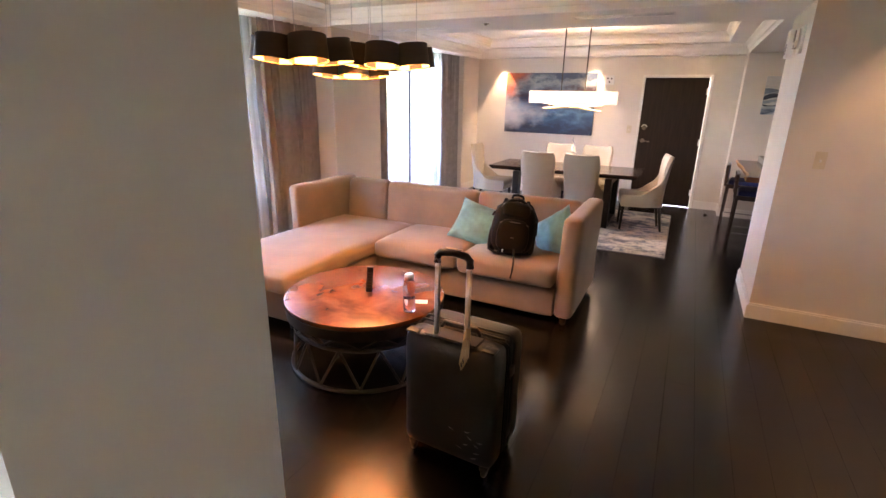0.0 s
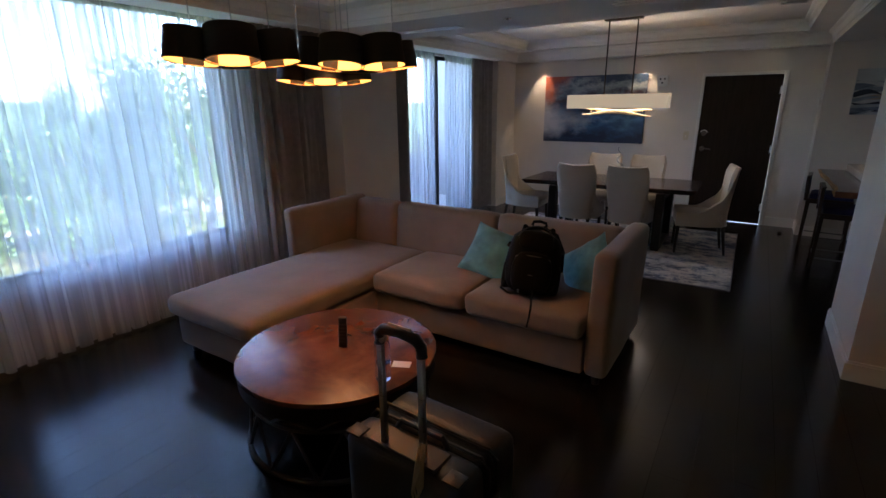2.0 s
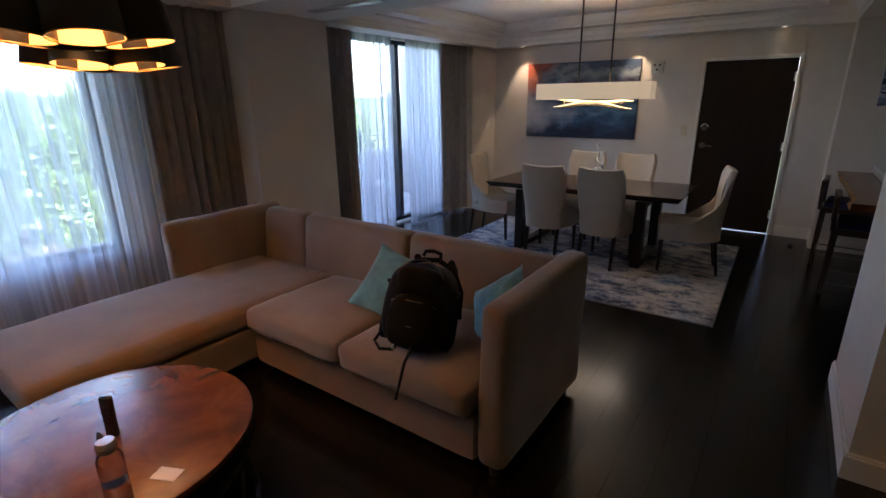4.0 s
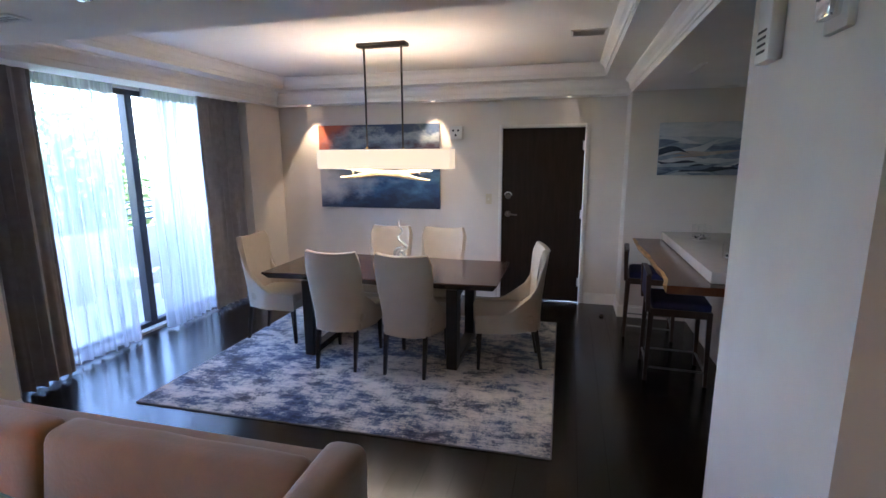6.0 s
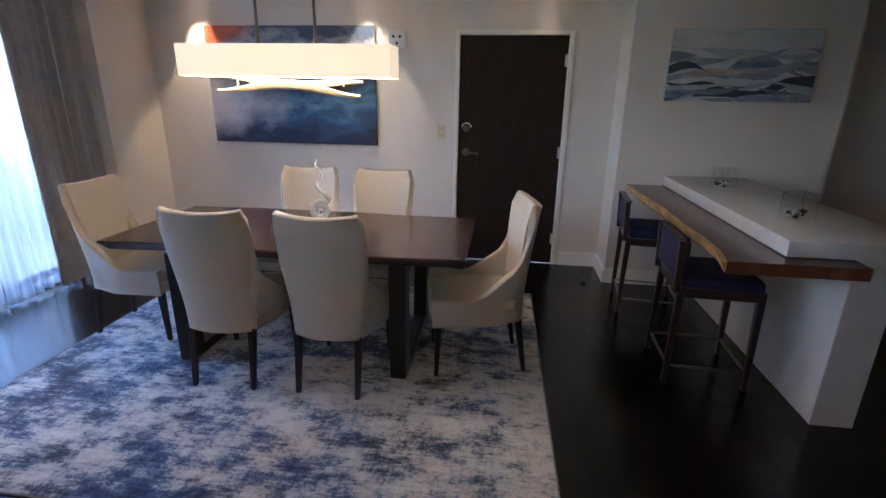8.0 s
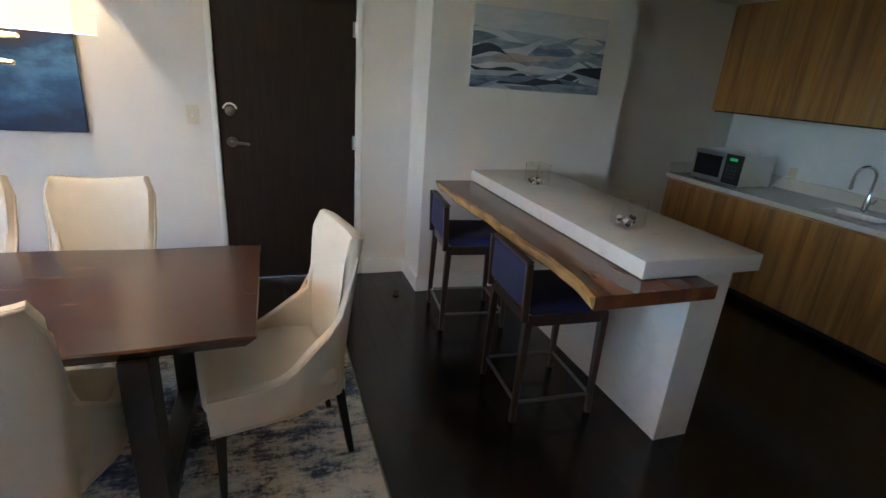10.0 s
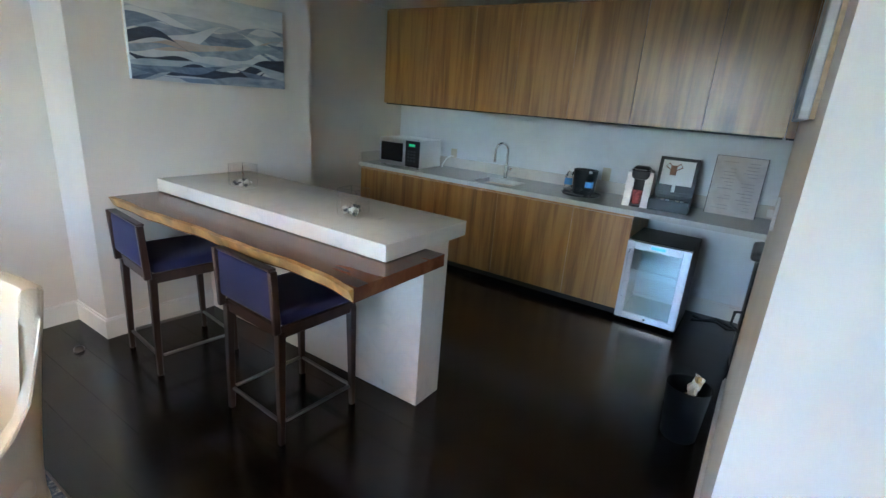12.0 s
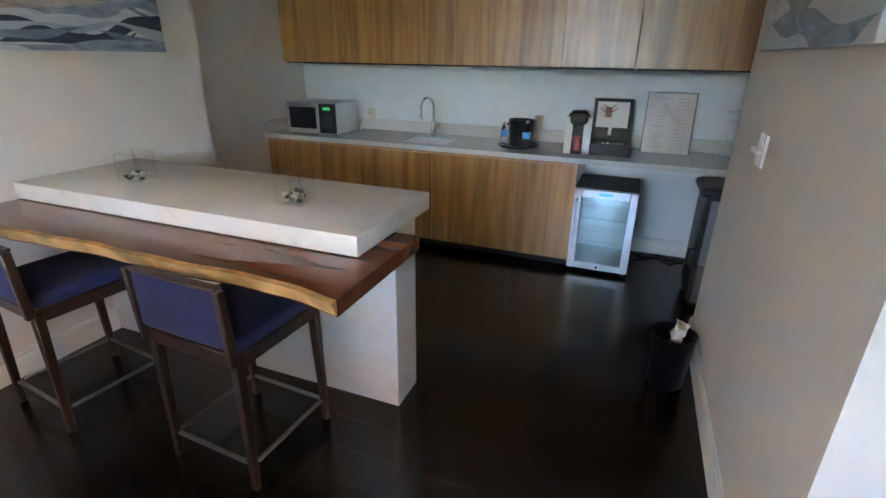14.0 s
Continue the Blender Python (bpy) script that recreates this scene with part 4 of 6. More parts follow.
for x in (-0.19, 0.19):
    bm = B()
    box(bm, x - 0.03, x + 0.03, -0.150, -0.095, 0.650, 0.659, 0.004, 2)
    part("corner_guard", bm, CASE, case)
SCUFF = material("scuffed_plastic", (0.30, 0.30, 0.30), 0.7, vary=0.4, scale=60)
rnd = random.Random(41)
for k in range(9):
    x, z, t = rnd.uniform(0.0, 0.19), rnd.uniform(0.10, 0.27), rnd.uniform(-0.5, 0.5)
    bm = B()
    tube(bm, [(x + d, -0.1545, z + d * t + 8 * d * d) for d in (-0.016, -0.008, 0, 0.008, 0.016)], lambda u: 0.0004 + 0.0014 * math.sin(math.pi * u), 5)
    part("scuff", bm, SCUFF, case, "pale scuff mark")

# ---- clusters of drum pendants ----
DRUM = material("black_drum_shade", (0.012, 0.011, 0.011), 0.6, vary=0.2, scale=30, bump=0.1, bump_scale=200)
LINING = glowing("gold_lining", (1.0, 0.46, 0.08), 0.22)
RIMGOLD = material("gold_rim", (0.55, 0.34, 0.12), 0.35, metal=0.8, vary=0.1)
BULB = glowing("warm_bulb_disc", (1.0, 0.67, 0.31), 0.85)
cl = thing("pendant_cluster", "cluster of black drum pendant lamps with glowing gold lining", "lamp", pose(-1.45, 3.50, 1.815), "pendant clusters over the coffee table")
for i in range(6):
    a = 2 * math.pi * i / 6 + 0.4
    h, r = 0.112 + 0.005 * (i % 2), 0.097
    tilt = Matrix.Translation((0.176 * math.cos(a), 0.176 * math.sin(a), 0.012)) @ Matrix.Rotation(radians(-8), 4, Vector((-math.sin(a), math.cos(a), 0)))
    for name, mat, profile, label in (
            ("shade", DRUM, [(r, 0), (r * 1.002, 0.002), (r * 0.95, h), (r * 0.92, h), (r * 0.985, 0.002), (r * 0.985, 0)], ""),
            ("lining", LINING, [(r * 0.982, 0.001), (r * 0.92, h - 0.004), (0, h - 0.004)], "gold lining"),
            ("diffuser", BULB, [(0, 0.045), (r * 0.62, 0.045), (r * 0.62, 0.06), (0, 0.06)], "glowing round diffuser")):
        bm = B()
        lathe(bm, profile, 0, 0, 32)
        bmesh.ops.transform(bm, matrix=tilt, verts=bm.verts)
        part(name, bm, mat, cl, label)
    bm = B()
    bmesh.ops.create_circle(bm, segments=32, radius=r * 0.9925)
    pts = [tuple(tilt @ v.co) for v in bm.verts]
    bm.clear()
    tube(bm, pts, 0.0022, 6, closed=True)
    part("rim_wire", bm, RIMGOLD, cl, "thin gold rim")
for i in range(3):
    a = 2 * math.pi * i / 3 + 0.4
    x, y = 0.16 * math.cos(a), 0.16 * math.sin(a)
    bm = B()
    tube(bm, [(x, y, 0.09), (x, y, ZT - 1.817)], 0.0025, 6)
    part("wire", bm, STEEL, cl)
bm = B()
lathe(bm, [(0, 0.09), (0.09, 0.09), (0.09, 0.097), (0, 0.097)], 0, 0, 24)
part("hub", bm, BLACKMETAL, cl)
copy_thing(cl, pose(-1.21, 3.97, 1.815, 0, 0, 25))
copy_thing(cl, pose(-1.69, 4.23, 1.775, 0, 0, 50))

# ---- bar ----
bar = thing("bar_counter", "white veined quartz bar block with a thick raised quartz top", "bar")
bm = B()
box(bm, 1.645, 1.845, 8.035, 9.888, 0, 0.872, 0.003, 1)
part("block", bm, QUARTZ, bar)
bm = B()
box(bm, 1.345, 1.985, 8.025, 9.888, 0.874, 0.952, 0.004, 2)
part("top", bm, QUARTZ, bar)
ledge = thing("bar_ledge", "live-edge walnut bar ledge with a pale bark-side rim", "bar ledge")
N = 40
ys = [7.925 + (9.884 - 7.925) * i / N for i in range(N + 1)]


def live(y):
    return 1.068 + 0.007 * math.sin(3.1 * y) + 0.006 * math.sin(7.7 * y + 1) + 0.004 * math.sin(19 * y) - 0.03 * smooth_step(8.15, 7.92, y)


def ledge_mesh(x_in, x_out, z0, z1, under):
    bm = B()
    rows = [[bm.verts.new((x_in(y), y, z1)), bm.verts.new((x_out(y), y, z1)), bm.verts.new((x_out(y) + under, y, z0)), bm.verts.new((x_in(y), y, z0))] for y in ys]
    for a, b in zip(rows, rows[1:]):
        for i in range(4):
            bm.faces.new((a[i], a[(i + 1) % 4], b[(i + 1) % 4], b[i]))
    bm.faces.new(rows[0])
    bm.faces.new(rows[-1][::-1])
    return bm


part("plank", ledge_mesh(lambda y: 1.643, lambda y: live(y) + 0.028, 0.812, 0.870, 0.0), LIVEWOOD, ledge)
part("bark_edge", ledge_mesh(lambda y: live(y) + 0.0275, live, 0.820, 0.8695, 0.022), SAPWOOD, ledge, "pale sapwood live edge")


BARMETAL = material("dark_satin_metal", (0.26, 0.25, 0.24), 0.35, metal=1.0, vary=0.1, scale=20)


def bar_stool(m):
    """Counter stool facing +x."""
    ob = thing("bar_stool", "walnut counter stool with navy upholstered seat and low back", "stool", m, "stools at the bar")
    bm = B()
    rbox(bm, -0.20, 0.21, -0.205, 0.205, 0.575, 0.64, 0.022, 0.012, 0, 6)
    part("seat", bm, NAVY, ob)
    for c in ((-0.215, 0.215, -0.215, -0.195), (-0.215, 0.215, 0.195, 0.215), (0.195, 0.215, -0.1949, 0.1949), (-0.215, -0.195, -0.1949, 0.1949)):
        bm = B()
        box(bm, *c, 0.53, 0.585, 0.004, 1)
        part("seat_rail", bm, STOOLWOOD, ob)
    bm = B()
    rbox(bm, -0.245, -0.215, -0.20, 0.20, 0.62, 0.835, 0.012, 0, 0, 5)
    part("backrest", bm, NAVY, ob)
    for s in (-1, 1):
        bm = B()
        box(bm, -0.246, -0.212, s * 0.213 - 0.012, s * 0.213 + 0.012, 0.56, 0.845, 0.004, 1)
        for v in bm.verts:
            v.co.x -= 0.05 * max(0, v.co.z - 0.6)
        part("back_post", bm, STOOLWOOD, ob)
        for x in (-0.205, 0.195):
            bm = B()
            r = bmesh.ops.create_cube(bm, size=1)
            for v in r["verts"]:
                up = v.co.z > 0
                k = 0.019 if up else 0.013
                v.co = (x + (0 if up else math.copysign(0.012, x)) + math.copysign(k, v.co.x), s * 0.20 + (0 if up else s * 0.006) + math.copysign(k, v.co.y), 0.56 if up else 0)
            bmesh.ops.bevel(bm, geom=bm.edges[:], offset=0.003, segments=1, affect="EDGES")
            part("leg", bm, STOOLWOOD, ob)
        bm = B()
        box(bm, -0.19, 0.19, s * 0.203 - 0.008, s * 0.203 + 0.008, 0.105, 0.118, 0.002, 1)
        part("footrest", bm, BARMETAL, ob, "brushed metal footrest bar")
    for x in (-0.21, 0.2):
        bm = B()
        box(bm, x - 0.008, x + 0.008, -0.19, 0.19, 0.105, 0.118, 0.002, 1)
        part("footrest", bm, BARMETAL, ob, "brushed metal footrest bar")
    bm = B()
    box(bm, -0.25, -0.212, -0.20, 0.20, 0.836, 0.85, 0.004, 1)
    part("top_rail", bm, STOOLWOOD, ob)
    return ob


st = bar_stool(pose(1.255, 8.52, 0, 0, 0, -3))
copy_thing(st, pose(1.205, 9.45, 0, 0, 0, -6))

VASE = pane_material("clear_glass", (0.997, 0.998, 0.998), 0.028)
RIM = pane_material("glass_edge", (0.95, 0.97, 0.97), 0.22)
PALEPEBBLE = material("pale_pebble", (0.62, 0.59, 0.53), 0.35, vary=0.2, scale=20)
DARKPEBBLE = material("dark_pebble", (0.035, 0.035, 0.04), 0.3, vary=0.3, scale=20)
PEBBLE = material("river_pebble", (0.26, 0.24, 0.21), 0.4, vary=0.5, scale=20, each=0.9)


def votive(m, seed, label):
    """Square glass vase with thick polished rims and a layer of pebbles."""
    rnd = random.Random(seed)
    ob = thing("glass_vase", label, "vase", m, "pebble vases on the bar")
    w, t, h = 0.056, 0.005, 0.140
    bm = B()
    box(bm, -w, w, -w, w, 0, 0.012, 0.003, 1)
    part("glass_base", bm, VASE, ob).visible_shadow = False
    for c in ((-w, w, -w, -w + t), (-w, w, w - t, w), (-w, -w + t, -w + t + 0.0001, w - t - 0.0001), (w - t, w, -w + t + 0.0001, w - t - 0.0001)):
        bm = B()
        box(bm, *c, 0.0121, h)
        part("glass_side", bm, VASE, ob).visible_shadow = False
        bm = B()
        box(bm, *c, h + 0.0002, h + 0.003, 0.001, 1)
        part("rim", bm, RIM, ob, "polished glass rim").visible_shadow = False
    for x in (-w, w):
        for y in (-w, w):
            bm = B()
            box(bm, x - 0.0016, x + 0.0016, y - 0.0016, y + 0.0016, 0.0125, h)
            part("corner", bm, RIM, ob, "polished glass corner").visible_shadow = False
    for i in range(26):
        bm = B()
        bmesh.ops.create_icosphere(bm, subdivisions=2, radius=1)
        k = Vector((rnd.uniform(0.010, 0.016), rnd.uniform(0.009, 0.014), rnd.uniform(0.007, 0.011)))
        for v in bm.verts:
            v.co = Vector((v.co.x * k.x, v.co.y * k.y, v.co.z * k.z))
        p = part("pebble", bm, (PEBBLE, PALEPEBBLE, DARKPEBBLE)[i % 3], ob)
        p.location = (rnd.uniform(-0.036, 0.036), rnd.uniform(-0.036, 0.036), 0.0215 + 0.012 * (i // 10))
        p.rotation_euler = (rnd.uniform(-0.4, 0.4), rnd.uniform(-0.4, 0.4), rnd.uniform(0, 3))
    return ob


votive(pose(1.600, 8.465, 0.952, 0, 0, 8), 1, "square clear glass vase holding pebbles on the bar")
votive(pose(1.592, 9.365, 0.952, 0, 0, 12), 2, "square clear glass vase holding pebbles on the bar")

# ---- kitchen run ----
WELL = material("dark_toe_kick", (0.02, 0.016, 0.014), 0.6)
for i, (y0, y1) in enumerate(((7.54, 8.0), (8.0, 8.68), (8.68, 9.35), (9.35, 10.0), (10.0, 10.295))):
    cab = thing("base_cabinet", "walnut veneer base cabinet under the pale counter", "cabinet", None, "base cabinets")
    bm = B()
    box(bm, 3.60, XK - 0.003, y0 + 0.001, y1 - 0.001, 0.09, 0.828)
    part("body", bm, WALNUT, cab)
    bm = B()
    box(bm, 3.66, XK - 0.003, y0 + 0.001, y1 - 0.001, 0.0, 0.089)
    part("toe_kick", bm, WELL, cab)
    bm = B()
    box(bm, 3.578, 3.599, y0 + 0.002, y1 - 0.002, 0.075, 0.806, 0.001, 1)
    part("door", bm, WALNUT, cab)
ctop = thing("worktop", "pale grey quartz worktop with a low upstand", "worktop")
SX0, SX1, SY0, SY1 = 3.64, 3.95, 8.60, 8.98
for c in ((3.545, SX0, 6.003, 10.297), (SX1, XK - 0.002, 6.003, 10.297), (SX0, SX1, 6.003, SY0), (SX0, SX1, SY1, 10.297)):
    bm = B()
    box(bm, *c, 0.83, 0.868)
    part("slab", bm, COUNTER, ctop, smooth=False)
bm = B()
box(bm, XK - 0.022, XK - 0.002, 6.003, 10.297, 0.8685, 0.965, 0.002, 1)
part("upstand", bm, QUARTZ, ctop)
bm = B()
box(bm, 3.56, XK - 0.0225, 10.277, 10.297, 0.8685, 0.965, 0.002, 1)
part("upstand", bm, QUARTZ, ctop)
sink = thing("sink", "small undermounted stainless steel sink in the worktop", "sink")
bm = B()
for c in ((SX0 - 0.01, SX0 + 0.004, SY0, SY1, 0.70, 0.829), (SX1 - 0.004, SX1 + 0.01, SY0, SY1, 0.70, 0.829), (SX0, SX1, SY0 - 0.01, SY0 + 0.004, 0.70, 0.829), (SX0, SX1, SY1 - 0.004, SY1 + 0.01, 0.70, 0.829), (SX0, SX1, SY0, SY1, 0.695, 0.703)):
    box(bm, *c)
part("bowl", bm, STEEL, sink)
bm = B()
cyl(bm, 3.80, 8.79, 0.7035, 0.706, 0.03, seg=20)
part("drain", bm, CHROME, sink)
tap = thing("kitchen_tap", "chrome gooseneck kitchen tap with a side lever", "tap", pose(4.05, 8.86, 0.868, 0, 0, -22))
bm = B()
lathe(bm, [(0, 0), (0.028, 0), (0.028, 0.006), (0.022, 0.012), (0.02, 0.10), (0.016, 0.13), (0, 0.13)], seg=20)
part("body", bm, CHROME, tap)
bm = B()
pts = [(0, 0, 0.12), (0, 0, 0.24)] + [(-0.075 + 0.075 * math.cos(a), 0, 0.25 + 0.075 * math.sin(a)) for a in (math.pi * i / 12 for i in range(13))] + [(-0.15, 0, 0.20)]
tube(bm, pts, 0.012, 12)
cyl(bm, -0.15, 0, 0.155, 0.205, 0.016, 0.014, 16)
part("spout", bm, CHROME, tap)
bm = B()
tube(bm, [(0, -0.02, 0.07), (0, -0.055, 0.075), (0, -0.075, 0.11)], 0.008, 8)
part("lever", bm, CHROME, tap)

ups = (6.005, 6.25, 6.755, 7.26, 7.77, 8.28, 8.785, 9.23, 9.75, 10.275)
for y0, y1 in zip(ups, ups[1:]):
    cab = thing("wall_cabinet", "walnut veneer wall cabinet reaching up to the ceiling", "cabinet", None, "wall cabinets")
    bm = B()
    box(bm, 3.902, XK - 0.003, y0 + 0.001, y1 - 0.001, 1.475, ZS - 0.003)
    part("body", bm, WALNUT, cab)
    bm = B()
    box(bm, 3.88, 3.9015, y0 + 0.0015, y1 - 0.0015, 1.465, ZS - 0.02, 0.001, 1)
    part("door", bm, WALNUT, cab)
    bm = B()
    box(bm, 3.91, XK - 0.02, y0 + 0.01, y1 - 0.01, 1.452, 1.4745)
    part("light_rail", bm, WELL, cab)

# ---- appliances and small kitchen things ----
mw = thing("microwave_oven", "stainless steel microwave oven with a black glass door on the worktop", "microwave", pose(3.83, 9.85, 0.868, 0, 0, 3))
bm = B()
box(bm, -0.19, 0.19, -0.245, 0.245, 0.012, 0.275, 0.006, 2)
part("body", bm, STEEL, mw)
bm = B()
box(bm, -0.206, -0.191, -0.075, 0.24, 0.02, 0.268, 0.003, 1)
door_mw = part("door", bm, STEEL, mw)
BLACKGLASS = material("black_glass", (0.008, 0.008, 0.009), 0.06, vary=0.05)
bm = B()
box(bm, -0.209, -0.2065, -0.05, 0.215, 0.055, 0.235, 0.001, 1)
part("window", bm, BLACKGLASS, door_mw, "black glass window")
bm = B()
box(bm, -0.204, -0.191, -0.24, -0.078, 0.02, 0.268, 0.002, 1)
pan = part("control_panel", bm, BLACKPLASTIC, mw)
bm = B()
box(bm, -0.206, -0.2045, -0.19, -0.12, 0.215, 0.24)
part("display", bm, glowing("green_display", (0.1, 0.9, 0.3), 0.0025), pan, "green lit display")
for i in range(4):
    for j in range(3):
        bm = B()
        box(bm, -0.206, -0.2045, -0.20 + j * 0.035, -0.175 + j * 0.035, 0.07 + i * 0.03, 0.088 + i * 0.03)
        part("key", bm, DARKGREY, pan)
for x in (-0.16, 0.16):
    for y in (-0.2, 0.2):
        bm = B()
        cyl(bm, x, y, 0, 0.0125, 0.012, seg=10)
        part("foot", bm, BLACKPLASTIC, mw)

fr = thing("mini_fridge", "black mini fridge with a steel-framed glass door under the worktop", "fridge", pose(3.55, 7.32, 0))
bm = B()
for c in ((0.045, 0.50, -0.22, -0.20, 0.02, 0.655), (0.045, 0.50, 0.20, 0.22, 0.02, 0.655), (0.045, 0.50, -0.1999, 0.1999, 0.02, 0.06), (0.045, 0.50, -0.1999, 0.1999, 0.625, 0.655), (0.48, 0.50, -0.1999, 0.1999, 0.0601, 0.6249)):
    box(bm, *c)
part("cabinet", bm, BLACKPLASTIC, fr)
bm = B()
for c in ((0.047, 0.479, -0.199, -0.196, 0.061, 0.624), (0.047, 0.479, 0.196, 0.199, 0.061, 0.624), (0.476, 0.479, -0.1959, 0.1959, 0.061, 0.624), (0.047, 0.4759, -0.1959, 0.1959, 0.061, 0.064), (0.047, 0.4759, -0.1959, 0.1959, 0.62, 0.624)):
    box(bm, *c)
part("liner", bm, material("white_liner", (0.78, 0.80, 0.80), 0.35, vary=0.03), fr, "white plastic interior")
for z in (0.24, 0.42):
    bm = B()
    for i in range(12):
        tube(bm, [(0.06 + i * 0.035, -0.195, z), (0.06 + i * 0.035, 0.195, z)], 0.002, 5)
    tube(bm, [(0.06, -0.195, z), (0.06, 0.195, z)], 0.005, 6)
    part("shelf", bm, STEEL, fr, "wire shelf")
for c in ((-0.22, -0.165, 0.035, 0.65), (0.165, 0.22, 0.035, 0.65), (-0.1649, 0.1649, 0.035, 0.085), (-0.1649, 0.1649, 0.59, 0.65)):
    bm = B()
    box(bm, 0.0, 0.043, *c, 0.003, 1)
    part("door_frame", bm, STEEL, fr, "brushed steel door frame")
bm = B()
box(bm, 0.018, 0.024, -0.1645, 0.1645, 0.0855, 0.5895)
part("door_glass", bm, pane_material("fridge_glass", (0.86, 0.95, 0.93), 0.10), fr, "clear glass door pane").visible_shadow = False
bm = B()
tube(bm, [(-0.002, 0.195, 0.20), (-0.03, 0.195, 0.22), (-0.03, 0.195, 0.56), (-0.002, 0.195, 0.58)], 0.007, 8)
part("handle", bm, STEEL, fr)
bm = B()
box(bm, -0.002, -0.0003, -0.05, 0.05, 0.610, 0.632)
part("display", bm, glowing("blue_display", (0.15, 0.5, 0.9), 0.012), fr, "small blue display")
bm = B()
cyl(bm, 0, 0, 0, 0.002, 0.01, seg=12)
bmesh.ops.transform(bm, matrix=pose(-0.0005, 0, 0.06, 0, -90, 0), verts=bm.verts)
part("lock", bm, CHROME, fr)
for x in (0.08, 0.46):
    for y in (-0.19, 0.19):
        bm = B()
        cyl(bm, x, y, 0, 0.0205, 0.015, seg=10)
        part("foot", bm, BLACKPLASTIC, fr)

# ---- kitchen clutter ----
WHITE = material("white_plastic", (0.74, 0.73, 0.70), 0.4, vary=0.03)
IVORY = material("ivory_plastic", (0.62, 0.55, 0.40), 0.4, vary=0.04)
CLEARPET = clear("clear_bottle_plastic", (0.90, 0.95, 1.0), 0.02, 1.3)
BLUELABEL = material("blue_label", (0.10, 0.30, 0.62), 0.5)

tr = thing("serving_tray", "black round serving tray on the worktop", "tray", pose(3.86, 8.05, 0.868))
bm = B()
lathe(bm, [(0, 0), (0.15, 0), (0.165, 0.012), (0.160, 0.014), (0.147, 0.006), (0, 0.006)], seg=40)
part("dish", bm, BLACKPLASTIC, tr)
# a plain pail with a handle stands in for the kettle and glass set
kt = thing("ice_bucket", "black round pail standing in for the kettle on the tray", "bucket", pose(3.88, 8.04, 0.875))
bm = B()
lathe(bm, [(0, 0), (0.085, 0), (0.09, 0.01), (0.098, 0.19), (0.10, 0.20), (0.094, 0.20), (0.086, 0.02), (0, 0.02)], seg=32)
part("pail", bm, BLACKPLASTIC, kt)
bm = B()
tube(bm, [(0.0, 0.10, 0.17), (0.0, 0.125, 0.12), (0, 0.12, 0.06), (0, 0.092, 0.04)], 0.008, 8)
part("handle", bm, BLACKPLASTIC, kt)
for dx, dy in ((-0.06, 0.10), (-0.075, -0.08)):
    wb = thing("water_bottle", "small clear plastic water bottle with a blue label on the tray", "bottle", pose(3.86 + dx, 8.05 + dy, 0.875), "water bottles on the tray")
    bm = B()
    lathe(bm, [(0, 0), (0.03, 0), (0.032, 0.008), (0.030, 0.06), (0.032, 0.12), (0.026, 0.15), (0.012, 0.175), (0.012, 0.185)], seg=20)
    part("body", bm, CLEARPET, wb)
    bm = B()
    lathe(bm, [(0.0325, 0.07), (0.0328, 0.072), (0.0328, 0.115), (0.0325, 0.117)], seg=20)
    part("label", bm, BLUELABEL, wb, "blue paper label")
    bm = B()
    cyl(bm, 0, 0, 0.184, 0.20, 0.0135, seg=16)
    part("cap", bm, WHITE, wb, "white cap")
for dx, dy in ((-0.12, 0.045), (-0.125, -0.02)):
    gl = thing("drinking_glass", "short clear drinking glass on the tray", "glass", pose(3.86 + dx, 8.05 + dy, 0.875), "glasses on the tray")
    bm = B()
    lathe(bm, [(0, 0), (0.025, 0), (0.029, 0.07), (0.027, 0.07), (0.023, 0.006), (0, 0.006)], seg=20)
    part("tumbler", bm, VASE, gl).visible_shadow = False

cm = thing("coffee_maker", "silver and black single-cup coffee maker with a red cup", "coffee maker", pose(3.88, 7.60, 0.868, 0, 0, 6))
bm = B()
rbox(bm, -0.03, 0.15, -0.085, 0.085, 0.0, 0.27, 0.03, 0, 0, 6)
part("tank", bm, BLACKPLASTIC, cm)
for s in (-1, 1):
    bm = B()
    pts = [(-0.16, 0.0), (-0.10, 0.0), (-0.04, 0.24), (-0.06, 0.26), (-0.085, 0.25)]
    a = [bm.verts.new((x, s * 0.040, z)) for x, z in pts]
    b2 = [bm.verts.new((x, s * 0.092, z)) for x, z in pts]
    bm.faces.new(a)
    bm.faces.new(b2[::-1])
    for i in range(5):
        bm.faces.new((a[i], a[(i + 1) % 5], b2[(i + 1) % 5], b2[i]))
    part("side_panel", bm, STEEL, cm, "silver side panel")
bm = B()
rbox(bm, -0.115, 0.02, -0.065, 0.065, 0.20, 0.30, 0.03, 0, 0, 6)
part("brew_head", bm, BLACKPLASTIC, cm)
bm = B()
tube(bm, [(-0.10, -0.06, 0.27), (-0.125, -0.04, 0.275), (-0.125, 0.04, 0.275), (-0.10, 0.06, 0.27)], 0.010, 8)
part("handle", bm, CHROME, cm, "chrome lid handle")
bm = B()
lathe(bm, [(0, 0.0), (0.055, 0.0), (0.058, 0.014), (0, 0.016)], -0.11, 0, 24)
part("drip_tray", bm, BLACKPLASTIC, cm)
cup = thing("paper_cup", "red patterned paper cup under the coffee maker spout", "cup", pose(3.772, 7.588, 0.8845))
bm = B()
lathe(bm, [(0, 0), (0.027, 0), (0.036, 0.10), (0.038, 0.102), (0.035, 0.103), (0.026, 0.005), (0, 0.005)], seg=24)
